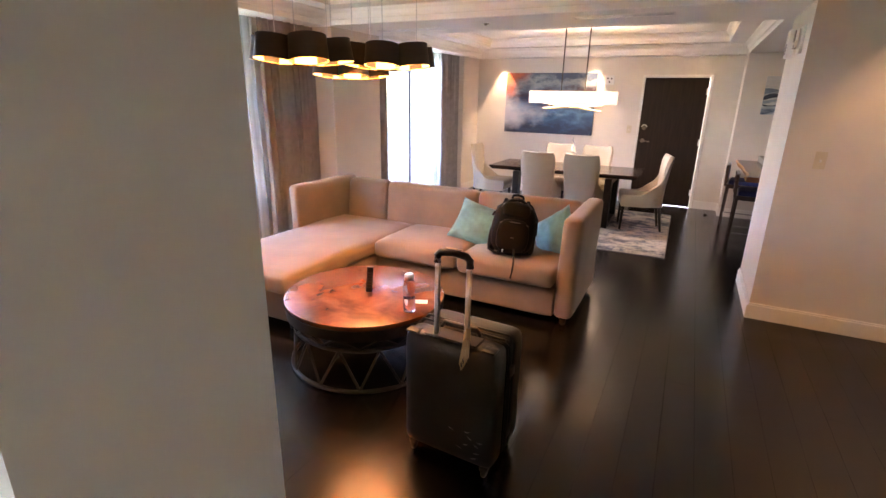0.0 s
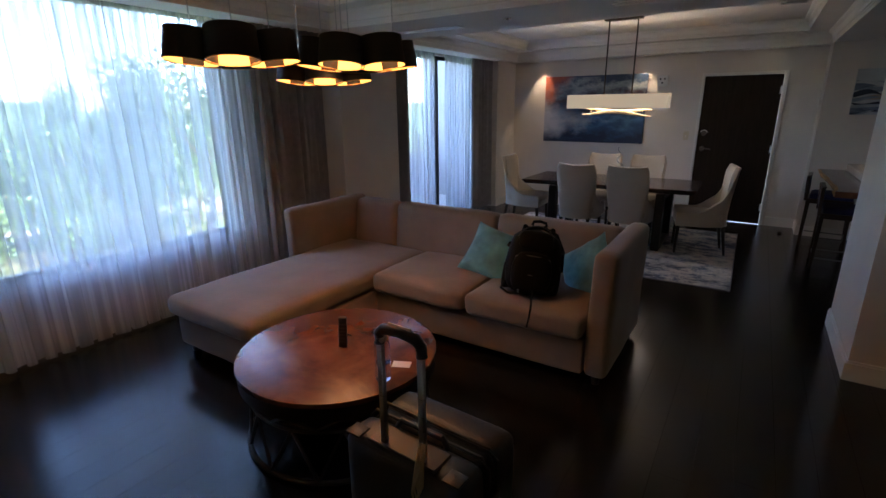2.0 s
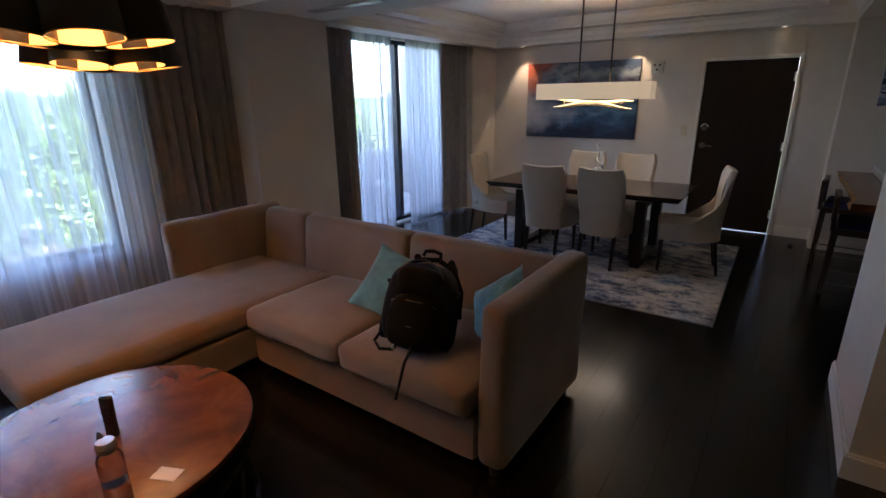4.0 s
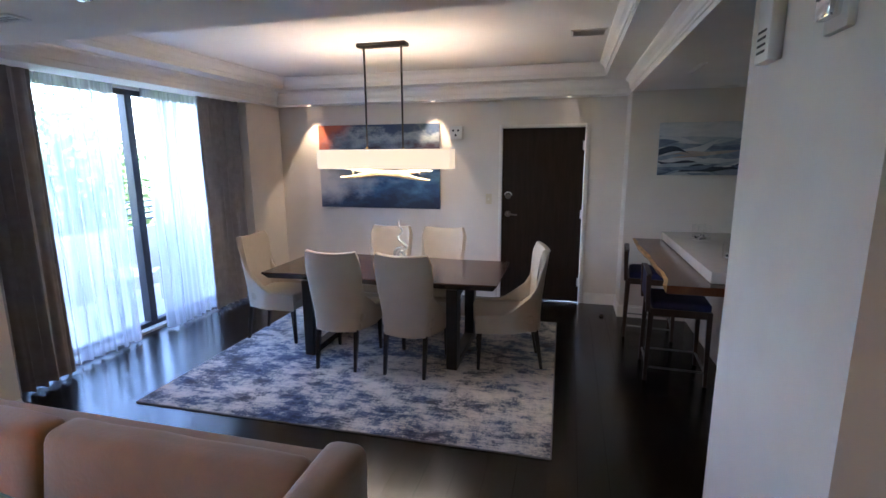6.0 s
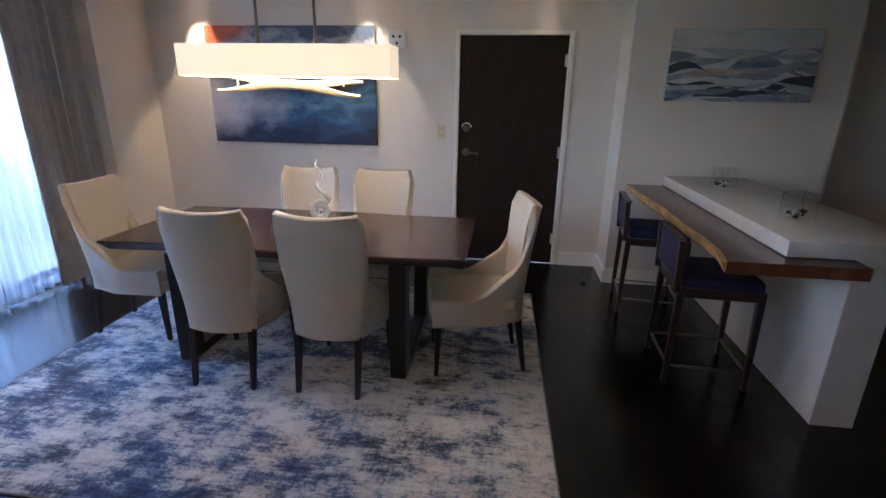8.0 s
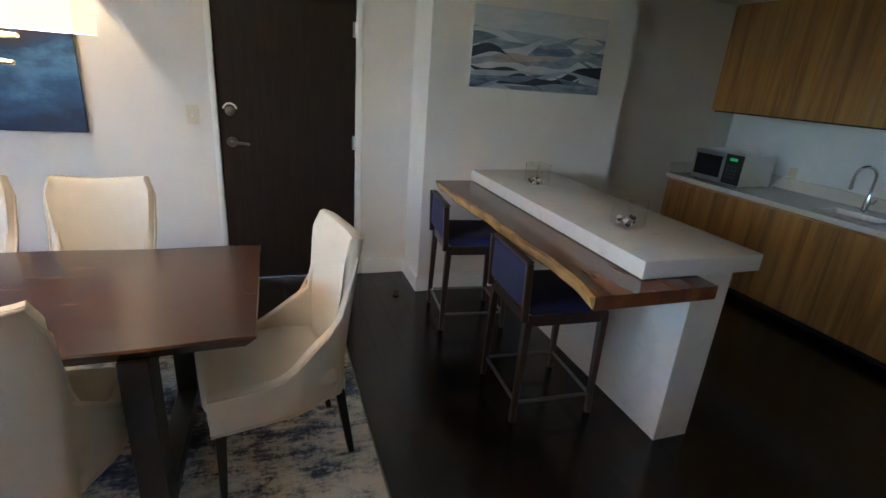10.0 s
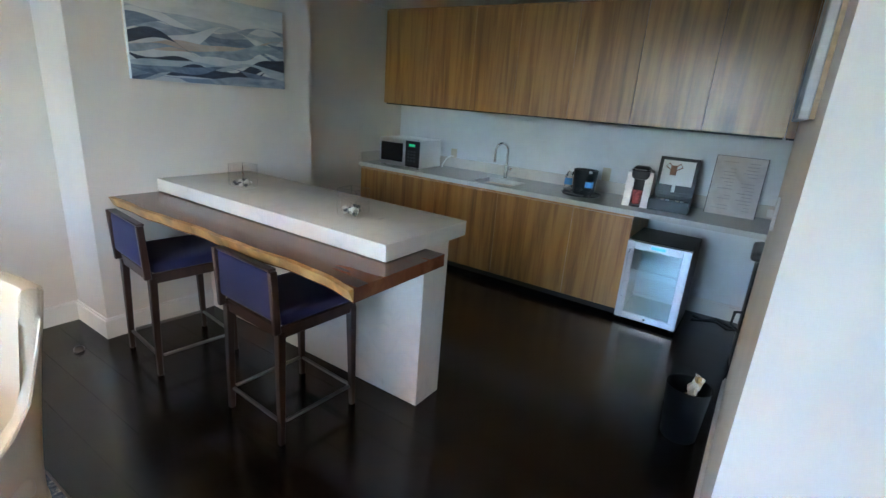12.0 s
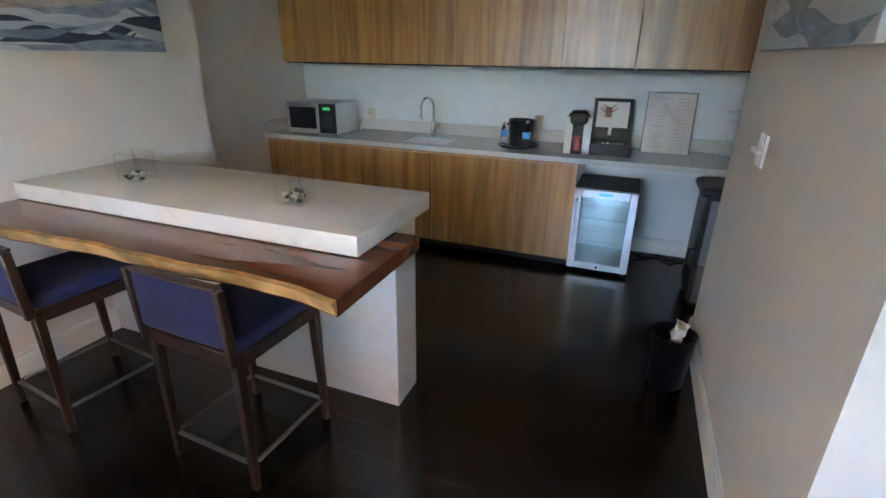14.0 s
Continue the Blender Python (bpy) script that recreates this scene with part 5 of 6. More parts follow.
part("wall", bm, material("red_cup", (0.42, 0.09, 0.09), 0.5, vary=0.5, scale=60), cup)

pb = thing("condiment_box", "open black coffee condiment box with a printed lid card", "box", pose(3.86, 7.36, 0.868, 0, 0, 4))
for c in ((-0.13, 0.13, -0.14, 0.14, 0, 0.012), (-0.13, -0.122, -0.14, 0.14, 0.0121, 0.085), (0.122, 0.13, -0.14, 0.14, 0.0121, 0.085), (-0.1219, 0.1219, -0.14, -0.132, 0.0121, 0.085), (-0.1219, 0.1219, 0.132, 0.14, 0.0121, 0.085), (-0.02, -0.014, -0.1319, 0.1319, 0.0121, 0.075)):
    bm = B()
    box(bm, *c, 0.001, 1)
    part("panel", bm, BLACKPLASTIC, pb)
bm = B()
box(bm, 0.0, 0.02, -0.14, 0.14, 0.0, 0.30, 0.003, 1)
bmesh.ops.transform(bm, matrix=pose(0.12, 0, 0.086, 0, 12, 0), verts=bm.verts)
lid = part("lid", bm, BLACKPLASTIC, pb)
for name, mat, c in (("card", WHITE, (-0.004, -0.001, -0.115, 0.115, 0.03, 0.275)), ("card_band", BLACKPLASTIC, (-0.006, -0.0042, -0.115, 0.115, 0.03, 0.085)), ("card_motif", material("cup_motif", (0.28, 0.13, 0.07), 0.6, vary=0.4, scale=30), (-0.0062, -0.0042, 0.01, 0.055, 0.16, 0.235)), ("card_stripe", WHITE, (-0.0078, -0.0064, -0.005, 0.02, 0.03, 0.085))):
    bm = B()
    box(bm, *c)
    bmesh.ops.transform(bm, matrix=pose(0.12, 0, 0.086, 0, 12, 0), verts=bm.verts)
    part(name, bm, mat, lid)
for s in (-1, 1):
    bm = B()
    tube(bm, [(-0.0065, 0.03 + s * 0.02, 0.20), (-0.0065, 0.03 + s * 0.06, 0.225), (-0.0065, 0.03 + s * 0.04, 0.25), (-0.0065, 0.03, 0.215)], 0.004, 6)
    bmesh.ops.transform(bm, matrix=pose(0.12, 0, 0.086, 0, 12, 0), verts=bm.verts)
    part("motif_loop", bm, material("motif_brown", (0.28, 0.13, 0.07), 0.6), lid)
for i in range(6):
    cr_ = thing("sachet", "small paper sachet in the condiment box", "sachet", pose(3.81, 7.27 + i * 0.034, 0.881, 0, -14, 4), "sachets in the box")
    bm = B()
    box(bm, -0.004, 0.004, -0.013, 0.013, 0, 0.075, 0.001, 1)
    part("packet", bm, (WHITE, IVORY, PEBBLE)[i % 3], cr_)

sg = thing("menu_board", "pale stone-effect menu board with faint print leaning on the kitchen wall", "sign", pose(4.03, 6.97, 0.868, 0, 13, 0))
bm = B()
box(bm, 0, 0.012, -0.165, 0.165, 0.0, 0.44, 0.002, 1)
part("board", bm, ramped("stone_print", [(0.3, (0.52, 0.46, 0.41)), (0.6, (0.66, 0.61, 0.56)), (0.8, (0.72, 0.68, 0.63))], (1, 1, 1), 5, 8, 0.8, 0.6), sg)
bm = B()
box(bm, 0.0121, 0.018, -0.17, 0.17, 0.0, 0.445, 0.002, 1)
part("backing", bm, BLACKWOOD, sg)
FAINT = material("faint_print", (0.40, 0.36, 0.33), 0.7)
rnd = random.Random(9)
for i in range(15):
    z = 0.40 - i * 0.025
    for y0 in (-0.12, 0.02):
        if rnd.random() < 0.75:
            bm = B()
            w = rnd.uniform(0.04, 0.11)
            box(bm, -0.0008, -0.0002, y0, y0 + w, z - 0.004, z)
            part("print_line", bm, FAINT, sg)

wb = thing("wire_basket", "tiered steel wire fruit basket on the worktop", "basket", pose(4.02, 6.52, 0.868))
for z, r in ((0.004, 0.10), (0.09, 0.115), (0.26, 0.06), (0.32, 0.085)):
    bm = B()
    tube(bm, circle(r, z, 32), 0.003, 6, closed=True)
    part("hoop", bm, STEEL, wb)
for i in range(8):
    a = 2 * math.pi * i / 8
    bm = B()
    tube(bm, [(r * math.cos(a), r * math.sin(a), z) for r, z in ((0.03, 0.006), (0.10, 0.004), (0.115, 0.09), (0.10, 0.18), (0.06, 0.26), (0.085, 0.32))], 0.002, 5)
    part("wire", bm, STEEL, wb)

ap = thing("trolley_appliance", "black upright appliance with a silver front beside the partition end", "appliance", pose(3.44, 6.53, 0))
bm = B()
rbox(bm, -0.20, 0.20, -0.30, 0.20, 0.03, 0.74, 0.03, 0, 0, 6)
part("body", bm, BLACKPLASTIC, ap)
bm = B()
rbox(bm, -0.21, 0.21, -0.31, 0.235, 0.745, 0.80, 0.027, 0.012, 0, 6)
part("top", bm, BLACKPLASTIC, ap)
for z0, z1 in ((0.05, 0.30), (0.31, 0.735)):
    bm = B()
    box(bm, -0.222, -0.2005, -0.28, 0.17, z0, z1, 0.004, 1)
    part("front_panel", bm, STEEL, ap, "silver front panel")
bm = B()
tube(bm, [(-0.20, 0.19, 0.42), (-0.20, 0.235, 0.41), (-0.22, 0.24, 0.33), (-0.23, 0.19, 0.30)], 0.010, 8)
part("handle", bm, BLACKPLASTIC, ap)
for x in (-0.15, 0.15):
    for y in (-0.25, 0.15):
        bm = B()
        cyl(bm, x, y, 0, 0.035, 0.02, seg=12)
        part("foot", bm, BLACKPLASTIC, ap)

bn = thing("waste_bin", "black round waste bin with crumpled packaging in it", "bin", pose(2.33, 6.87, 0))
bm = B()
lathe(bm, [(0, 0), (0.08, 0), (0.084, 0.006), (0.102, 0.285), (0.105, 0.29), (0.099, 0.29), (0.081, 0.01), (0, 0.01)], seg=36)
part("pail", bm, material("black_pail_plastic", (0.005, 0.005, 0.006), 0.4, spec=0.25), bn)
wr = thing("crumpled_wrapper", "crumpled white and tan paper packaging in the bin", "rubbish", pose(2.33, 6.86, 0.20, 18, 12, 30))
bm = B()
grid(bm, lambda u, v: (0.09 * (u - 0.5) + 0.02 * noise.noise(Vector((u * 5, v * 5, 1))), 0.03 * noise.noise(Vector((u * 6, v * 6, 4))), 0.17 * v - 0.03), 10, 12)
thicken(bm, 0.002)
part("paper", bm, ramped("printed_paper", [(0.4, (0.45, 0.30, 0.12)), (0.5, (0.75, 0.73, 0.70)), (0.7, (0.80, 0.79, 0.77))], (1, 1, 1), 12, 3, 0, 0.5), wr)

pc = thing("power_cable", "black power cables lying on the floor by the kitchen wall", "cable")
for k in (0, 1):
    bm = B()
    tube(bm, [(4.10 - 0.06 * math.sin(t * 2.2 + k) - 0.05 * k, 7.04 - 0.085 * t, 0.007) for t in range(9)], 0.006, 6)
    part("cord", bm, BLACKPLASTIC, pc)

for y, z in ((9.56, 1.0), (7.96, 1.02)):
    ot = thing("wall_outlet", "ivory double wall outlet above the upstand", "outlet", pose(XK, y, z))
    bm = B()
    box(bm, -0.006, -0.0005, -0.036, 0.036, -0.058, 0.058, 0.003, 1)
    part("plate", bm, IVORY, ot)
    for dz in (-0.02, 0.02):
        bm = B()
        box(bm, -0.009, -0.0062, -0.016, 0.016, dz - 0.013, dz + 0.013, 0.003, 1)
        part("socket", bm, IVORY, ot)
mc = thing("appliance_cord", "short appliance cord plugged into the wall beside the microwave", "cable")
bm = B()
tube(bm, [(4.185, 9.56, 0.98), (4.16, 9.565, 0.985), (4.13, 9.60, 0.96), (4.08, 9.62, 0.89), (4.05, 9.60, 0.874)], 0.006, 6)
part("cord", bm, WHITE, mc)

# ---- switches, plates and fittings ----


def toggle(name, label, m, n=1):
    ob = thing(name, label, "switch", m)
    for i in range(n):
        bm = B()
        x = (i - (n - 1) / 2) * 0.046
        box(bm, x - (0.036 if n == 1 else 0.011), x + (0.036 if n == 1 else 0.011), -0.006 if n == 1 else -0.012, -0.0005, -0.062, 0.062, 0.002, 1)
        pl = part("plate", bm, IVORY if n == 1 else WHITE, ob)
        bm = B()
        box(bm, x - 0.006, x + 0.006, -0.024 if n == 1 else -0.034, -0.0125 if n > 1 else -0.0062, -0.012, 0.006, 0.002, 1)
        part("lever", bm, WHITE, pl)
    return ob


toggle("light_switch", "ivory light switch on the wall beside the entrance door", pose(-0.53, YD, 1.22))
toggle("light_switch", "ivory light switch on the partition wall facing the sofa", pose(1.275, YL, 1.29))
toggle("light_switch", "three white toggle switches on the kitchen side of the partition", pose(2.22, YN, 1.205, 0, 0, 180), 3)

bx = thing("wall_speaker", "small white square alarm box high on the door wall", "alarm", pose(-0.93, YD, 2.0))
bm = B()
box(bm, -0.075, 0.075, -0.04, -0.0005, -0.075, 0.075, 0.006, 2)
part("housing", bm, WHITE, bx)
for dx, dz in ((-0.03, 0.025), (0.03, 0.025), (0.0, -0.03)):
    bm = B()
    lathe(bm, [(0, 0), (0.013, 0), (0.013, 0.003), (0, 0.003)], seg=14)
    bmesh.ops.transform(bm, matrix=pose(dx, -0.0405, dz, 90), verts=bm.verts)
    part("lens", bm, BLACKPLASTIC, bx)

pn = thing("alarm_panel", "white upright alarm sounder on the partition end", "alarm", pose(XC, 6.47, 2.14, 0, 0, -90))
bm = B()
box(bm, -0.06, 0.06, -0.045, -0.0005, -0.11, 0.10, 0.006, 2)
part("housing", bm, WHITE, pn)
bm = B()
box(bm, -0.03, 0.03, -0.060, -0.0455, 0.04, 0.085, 0.004, 1)
part("strobe", bm, VASE, pn, "clear strobe lens")
for i in range(4):
    bm = B()
    box(bm, -0.035, 0.035, -0.0475, -0.0453, -0.08 + i * 0.022, -0.072 + i * 0.022)
    part("slot", bm, DARKGREY, pn)
th = thing("strobe_light", "white fire alarm strobe with a dark lens on the partition end", "alarm", pose(XC, 6.04, 2.12, 0, 0, -90))
bm = B()
box(bm, -0.06, 0.06, -0.022, -0.0005, -0.09, 0.10, 0.005, 2)
part("backplate", bm, WHITE, th)
bm = B()
box(bm, -0.04, 0.04, -0.055, -0.0225, -0.06, 0.08, 0.010, 2)
part("lens_housing", bm, CHROME, th)
bm = B()
box(bm, -0.028, 0.028, -0.058, -0.0555, -0.01, 0.07)
part("lens", bm, BLACKGLASS, th)

# downlights over the paintings, lit
SPOTGLOW = glowing("downlight_glow", (1.0, 0.80, 0.52), 0.8)
for x, power in ((-2.78, 2.4), (-1.18, 2.4), (0.36, 0.08)):
    dl = thing("downlight", "small recessed ceiling downlight, lit", "lamp", pose(x, 10.16, ZS - 0.003), "downlights along the door wall")
    bm = B()
    lathe(bm, [(0.026, -0.001), (0.042, -0.001), (0.044, -0.006), (0.028, -0.004), (0.026, -0.001)], seg=24)
    part("trim_ring", bm, STEEL, dl)
    bm = B()
    lathe(bm, [(0, -0.002), (0.025, -0.002), (0.025, -0.0012), (0, -0.0012)], seg=20)
    part("lamp_face", bm, SPOTGLOW, dl)
    lamp = new("downlight_beam", bpy.data.lights.new("downlight_beam", "SPOT"))
    lamp.data.energy, lamp.data.color, lamp.data.spot_size, lamp.data.spot_blend, lamp.data.shadow_soft_size = power, (1.0, 0.74, 0.44), radians(62), 0.35, 0.03
    lamp.matrix_world = look((x, 10.16, ZS - 0.012), (x, 10.26, 1.2))
# unseen downlights, added to throw warm light on the partition and living room floor
for x, y in ((1.9, 5.35), (3.2, 5.35), (2.4, 2.5)):
    dl = thing("downlight", "unseen recessed downlight, added to warm the living room, lit", "lamp", pose(x, y, ZT - 0.001), "downlights in the living ceiling")
    bm = B()
    lathe(bm, [(0.026, -0.001), (0.042, -0.001), (0.044, -0.006), (0.028, -0.004), (0.026, -0.001)], seg=24)
    part("trim_ring", bm, STEEL, dl)
    bm = B()
    lathe(bm, [(0, -0.002), (0.025, -0.002), (0.025, -0.0012), (0, -0.0012)], seg=20)
    part("lamp_face", bm, SPOTGLOW, dl)
    lamp = new("downlight_beam", bpy.data.lights.new("downlight_beam", "SPOT"))
    lamp.data.energy, lamp.data.color, lamp.data.spot_size, lamp.data.spot_blend, lamp.data.shadow_soft_size = 1.2, (1.0, 0.64, 0.32), radians(95), 0.6, 0.03
    lamp.matrix_world = look((x, y, ZT - 0.012), (x, y + 0.1, 0.5))
for x, y in ((1.82, 9.80), (1.79, 8.95), (3.35, 9.75), (3.35, 8.3)):
    dl = thing("ceiling_downlight", "flat round recessed kitchen ceiling light, unlit", "lamp", pose(x, y, ZS), "kitchen ceiling lights")
    bm = B()
    lathe(bm, [(0.055, -0.0005), (0.085, -0.0005), (0.086, -0.006), (0.060, -0.012), (0.055, -0.003)], seg=32)
    part("trim_ring", bm, WHITE, dl)
    bm = B()
    lathe(bm, [(0, -0.003), (0.054, -0.003), (0.054, -0.0012), (0, -0.0012)], seg=24)
    part("diffuser", bm, WHITE, dl)


def grille(x0, x1, y0, y1, z, label, n):
    ob = thing("ceiling_vent", label, "vent")
    for c in ((x0, x1, y0, y0 + 0.018), (x0, x1, y1 - 0.018, y1), (x0, x0 + 0.018, y0 + 0.0181, y1 - 0.0181), (x1 - 0.018, x1, y0 + 0.0181, y1 - 0.0181)):
        bm = B()
        box(bm, *c, z - 0.010, z - 0.0005, 0.003, 1)
        part("frame", bm, WHITE, ob)
    bm = B()
    box(bm, x0 + 0.0182, x1 - 0.0182, y0 + 0.0182, y1 - 0.0182, z - 0.002, z - 0.0005)
    part("backing", bm, BLACKPLASTIC, ob)
    for i in range(n):
        y = y0 + 0.025 + (y1 - y0 - 0.05) * i / max(n - 1, 1)
        bm = B()
        box(bm, x0 + 0.0183, x1 - 0.0183, y - 0.005, y + 0.005, z - 0.008, z - 0.003)
        part("slat", bm, STEEL, ob)
    return ob


grille(-0.66, 0.16, 6.03, 6.16, ZS, "long slotted air vent in the beam underside", 3)
grille(-2.85, -2.05, 6.27, 6.38, ZS, "slotted air vent in the beam underside near the pier", 3)
grille(1.255, 1.295, 8.42, 8.85, ZS, "narrow white slot diffuser in the kitchen ceiling", 1)
grille(0.36, 0.62, 8.40, 8.60, ZT, "square air vent in the dining ceiling tray", 7)
sp = thing("sprinkler", "chrome recessed sprinkler head in the beam underside", "sprinkler", pose(-1.53, 6.19, ZS))
bm = B()
lathe(bm, [(0, -0.016), (0.014, -0.016), (0.018, -0.008), (0.04, -0.005), (0.042, -0.0005)], seg=24)
part("cover", bm, CHROME, sp)

# ---- paintings ----
PINE = material("pine_batten", (0.48, 0.36, 0.22), 0.7, vary=0.15, scale=9, stretch=(1, 6, 6))


def canvas(name, w, h, m, mat, label):
    ob = thing(name, label, "painting", m)
    bm = B()
    box(bm, -w / 2, w / 2, -0.035, -0.0125, -h / 2, h / 2, 0.003, 1)
    part("canvas", bm, mat, ob)
    a, b2 = w / 2 - 0.003, h / 2 - 0.003
    for c in ((-a, a, b2 - 0.04, b2), (-a, a, -b2, -b2 + 0.04), (-a, -a + 0.04, -b2 + 0.0401, b2 - 0.0401), (a - 0.04, a, -b2 + 0.0401, b2 - 0.0401)):
        bm = B()
        box(bm, c[0], c[1], -0.0123, -0.001, c[2], c[3])
        part("stretcher_bar", bm, PINE, ob, "pale pine stretcher bar")
    return ob


def abstract():
    m = bpy.data.materials.new("stormy_abstract_paint")
    m.use_nodes = True
    n, link = m.node_tree.nodes, m.node_tree.links
    b = n["Principled BSDF"]
    b.inputs["Roughness"].default_value = 0.5
    co, sep = n.new("ShaderNodeTexCoord"), n.new("ShaderNodeSeparateXYZ")
    link.new(co.outputs["Object"], sep.inputs[0])

    def noise_of(scale, stretch, detail=8):
        mp, t = n.new("ShaderNodeMapping"), n.new("ShaderNodeTexNoise")
        mp.inputs["Scale"].default_value = stretch
        t.inputs["Scale"].default_value, t.inputs["Detail"].default_value, t.inputs["Roughness"].default_value = scale, detail, 0.65
        link.new(co.outputs["Object"], mp.inputs[0])
        link.new(mp.outputs[0], t.inputs["Vector"])
        return t.outputs["Fac"]

    def math_of(op, a, c):
        k = n.new("ShaderNodeMath")
        k.operation = op
        for i, v in enumerate((a, c)):
            if isinstance(v, (int, float)):
                k.inputs[i].default_value = v
            else:
                link.new(v, k.inputs[i])
        return k.outputs[0]

    def ramp_of(v, stops):
        cr = n.new("ShaderNodeValToRGB")
        el = cr.color_ramp.elements
        while len(el) < len(stops):
            el.new(0.5)
        for e, (p, c) in zip(el, stops):
            e.position, e.color = p, (*c, 1)
        link.new(v, cr.inputs[0])
        return cr.outputs[0]

    # broad bands from bottom to top, torn by noise
    h = math_of("ADD", math_of("MULTIPLY", sep.outputs["Z"], 0.95), 0.5)
    h = math_of("ADD", h, math_of("MULTIPLY", math_of("SUBTRACT", noise_of(3.2, (1, 1, 1.8), 12), 0.5), 0.85))
    base = ramp_of(h, [(0.05, (0.010, 0.022, 0.060)), (0.22, (0.026, 0.080, 0.170)), (0.36, (0.085, 0.20, 0.33)), (0.50, (0.026, 0.055, 0.120)), (0.64, (0.060, 0.035, 0.050)), (0.74, (0.14, 0.17, 0.22)), (0.86, (0.34, 0.38, 0.40)), (0.97, (0.05, 0.08, 0.14))])
    # pale cloud towards one side
    cl_ = math_of("ADD", math_of("MULTIPLY", sep.outputs["X"], -0.75), math_of("MULTIPLY", math_of("ABSOLUTE", math_of("ADD", sep.outputs["Z"], 0.18), 0), -1.9))
    cl_ = math_of("ADD", cl_, math_of("MULTIPLY", noise_of(3.2, (1, 1, 1.4)), 1.2))
    f1 = n.new("ShaderNodeMapRange")
    f1.inputs["From Min"].default_value, f1.inputs["From Max"].default_value = 0.42, 1.0
    link.new(cl_, f1.inputs["Value"])
    mx1 = n.new("ShaderNodeMix")
    mx1.data_type = "RGBA"
    link.new(f1.outputs[0], mx1.inputs[0])
    link.new(base, mx1.inputs[6])
    mx1.inputs[7].default_value = (0.46, 0.46, 0.50, 1)
    # rust red in the upper corner
    rr = math_of("ADD", math_of("MULTIPLY", sep.outputs["X"], -1.0), math_of("MULTIPLY", sep.outputs["Z"], 1.2))
    rr = math_of("ADD", rr, math_of("MULTIPLY", noise_of(4.0, (1, 1, 1)), 0.7))
    f2 = n.new("ShaderNodeMapRange")
    f2.inputs["From Min"].default_value, f2.inputs["From Max"].default_value = 1.2, 1.5
    link.new(rr, f2.inputs["Value"])
    mx2 = n.new("ShaderNodeMix")
    mx2.data_type = "RGBA"
    link.new(f2.outputs[0], mx2.inputs[0])
    link.new(mx1.outputs[2], mx2.inputs[6])
    mx2.inputs[7].default_value = (0.52, 0.13, 0.06, 1)
    link.new(mx2.outputs[2], b.inputs["Base Color"])
    bp = n.new("ShaderNodeBump")
    bp.inputs["Strength"].default_value, bp.inputs["Distance"].default_value = 0.25, 0.004
    link.new(noise_of(30, (1, 1, 3)), bp.inputs["Height"])
    link.new(bp.outputs[0], b.inputs["Normal"])
    return m


canvas("painting", 1.60, 1.03, pose(-1.93, YD, 1.60), abstract(), "large abstract canvas in stormy blues, white and rust")


def wave_canvas(w, h, m, label, seed, tones, ground):
    ob = canvas("painting", w, h, m, ground, label)
    rnd = random.Random(seed)
    for k, (z, amp, tone) in enumerate(tones):
        ph = [rnd.uniform(0, 6.28) for _ in range(4)]
        bm = B()
        n = 48
        y = -0.0355 - 0.0006 * (k + 1)
        hi, lo = [], []
        for i in range(n + 1):
            u = i / n
            t = z + 1.5 * amp * (math.sin(4.2 * u + ph[0]) * 0.6 + math.sin(8.5 * u + ph[1]) * 0.35 + math.sin(19 * u + ph[2]) * 0.10)
            t = min(max(t, -0.495), 0.495)
            d = t - (0.10 + 0.08 * math.sin(6 * u + ph[3]) + 0.05 * math.sin(13 * u + ph[1]))
            d = min(max(d, -0.497), t - 0.004)
            x = (u - 0.5) * (w - 0.004)
            hi.append(bm.verts.new((x, y, t * h)))
            lo.append(bm.verts.new((x, y, d * h)))
        for i in range(n):
            bm.faces.new((hi[i], hi[i + 1], lo[i + 1], lo[i]))
        part("paint_stroke", bm, tone, ob)
    return ob


def paint(name, a, b2):
    return ramped(name, [(0.30, a), (0.55, tuple((p + q) / 2 for p, q in zip(a, b2))), (0.75, b2)], (2.0, 1, 7), 2.6, 8, 0.8, 0.6)


P1 = paint("pale_blue_paint", (0.26, 0.32, 0.38), (0.52, 0.55, 0.57))
P2 = paint("slate_blue_paint", (0.06, 0.09, 0.15), (0.26, 0.32, 0.40))
P3 = paint("sand_paint", (0.34, 0.27, 0.22), (0.55, 0.49, 0.44))
P4 = paint("ink_paint", (0.012, 0.018, 0.035), (0.06, 0.08, 0.13))
P5 = paint("white_paint", (0.42, 0.46, 0.49), (0.66, 0.67, 0.66))
P6 = paint("blue_grey_paint", (0.13, 0.18, 0.25), (0.42, 0.47, 0.52))
SKYG = paint("pale_ground_paint", (0.48, 0.51, 0.52), (0.64, 0.65, 0.64))
wave_canvas(1.04, 0.515, pose(1.77, 9.89, 1.785), "pale canvas of blue, sand and ink-coloured waves above the bar", 3, [(0.22, 0.05, P1), (0.15, 0.07, P6), (0.10, 0.06, P2), (0.04, 0.09, P5), (-0.02, 0.09, P3), (-0.08, 0.08, P6), (-0.13, 0.15, P4), (-0.20, 0.10, P5), (-0.24, 0.12, P4), (-0.29, 0.07, P1), (-0.34, 0.04, P2), (-0.40, 0.04, P6)], SKYG)
wave_canvas(1.20, 0.62, pose(1.97, YN, 1.875, 0, 0, 180), "pale grey and blue wave canvas on the partition wall", 8, [(0.2, 0.06, P5), (0.12, 0.07, P1), (0.02, 0.08, P3), (-0.08, 0.08, P5), (-0.16, 0.07, P6), (-0.26, 0.07, P5), (-0.36, 0.05, P6)], SKYG)

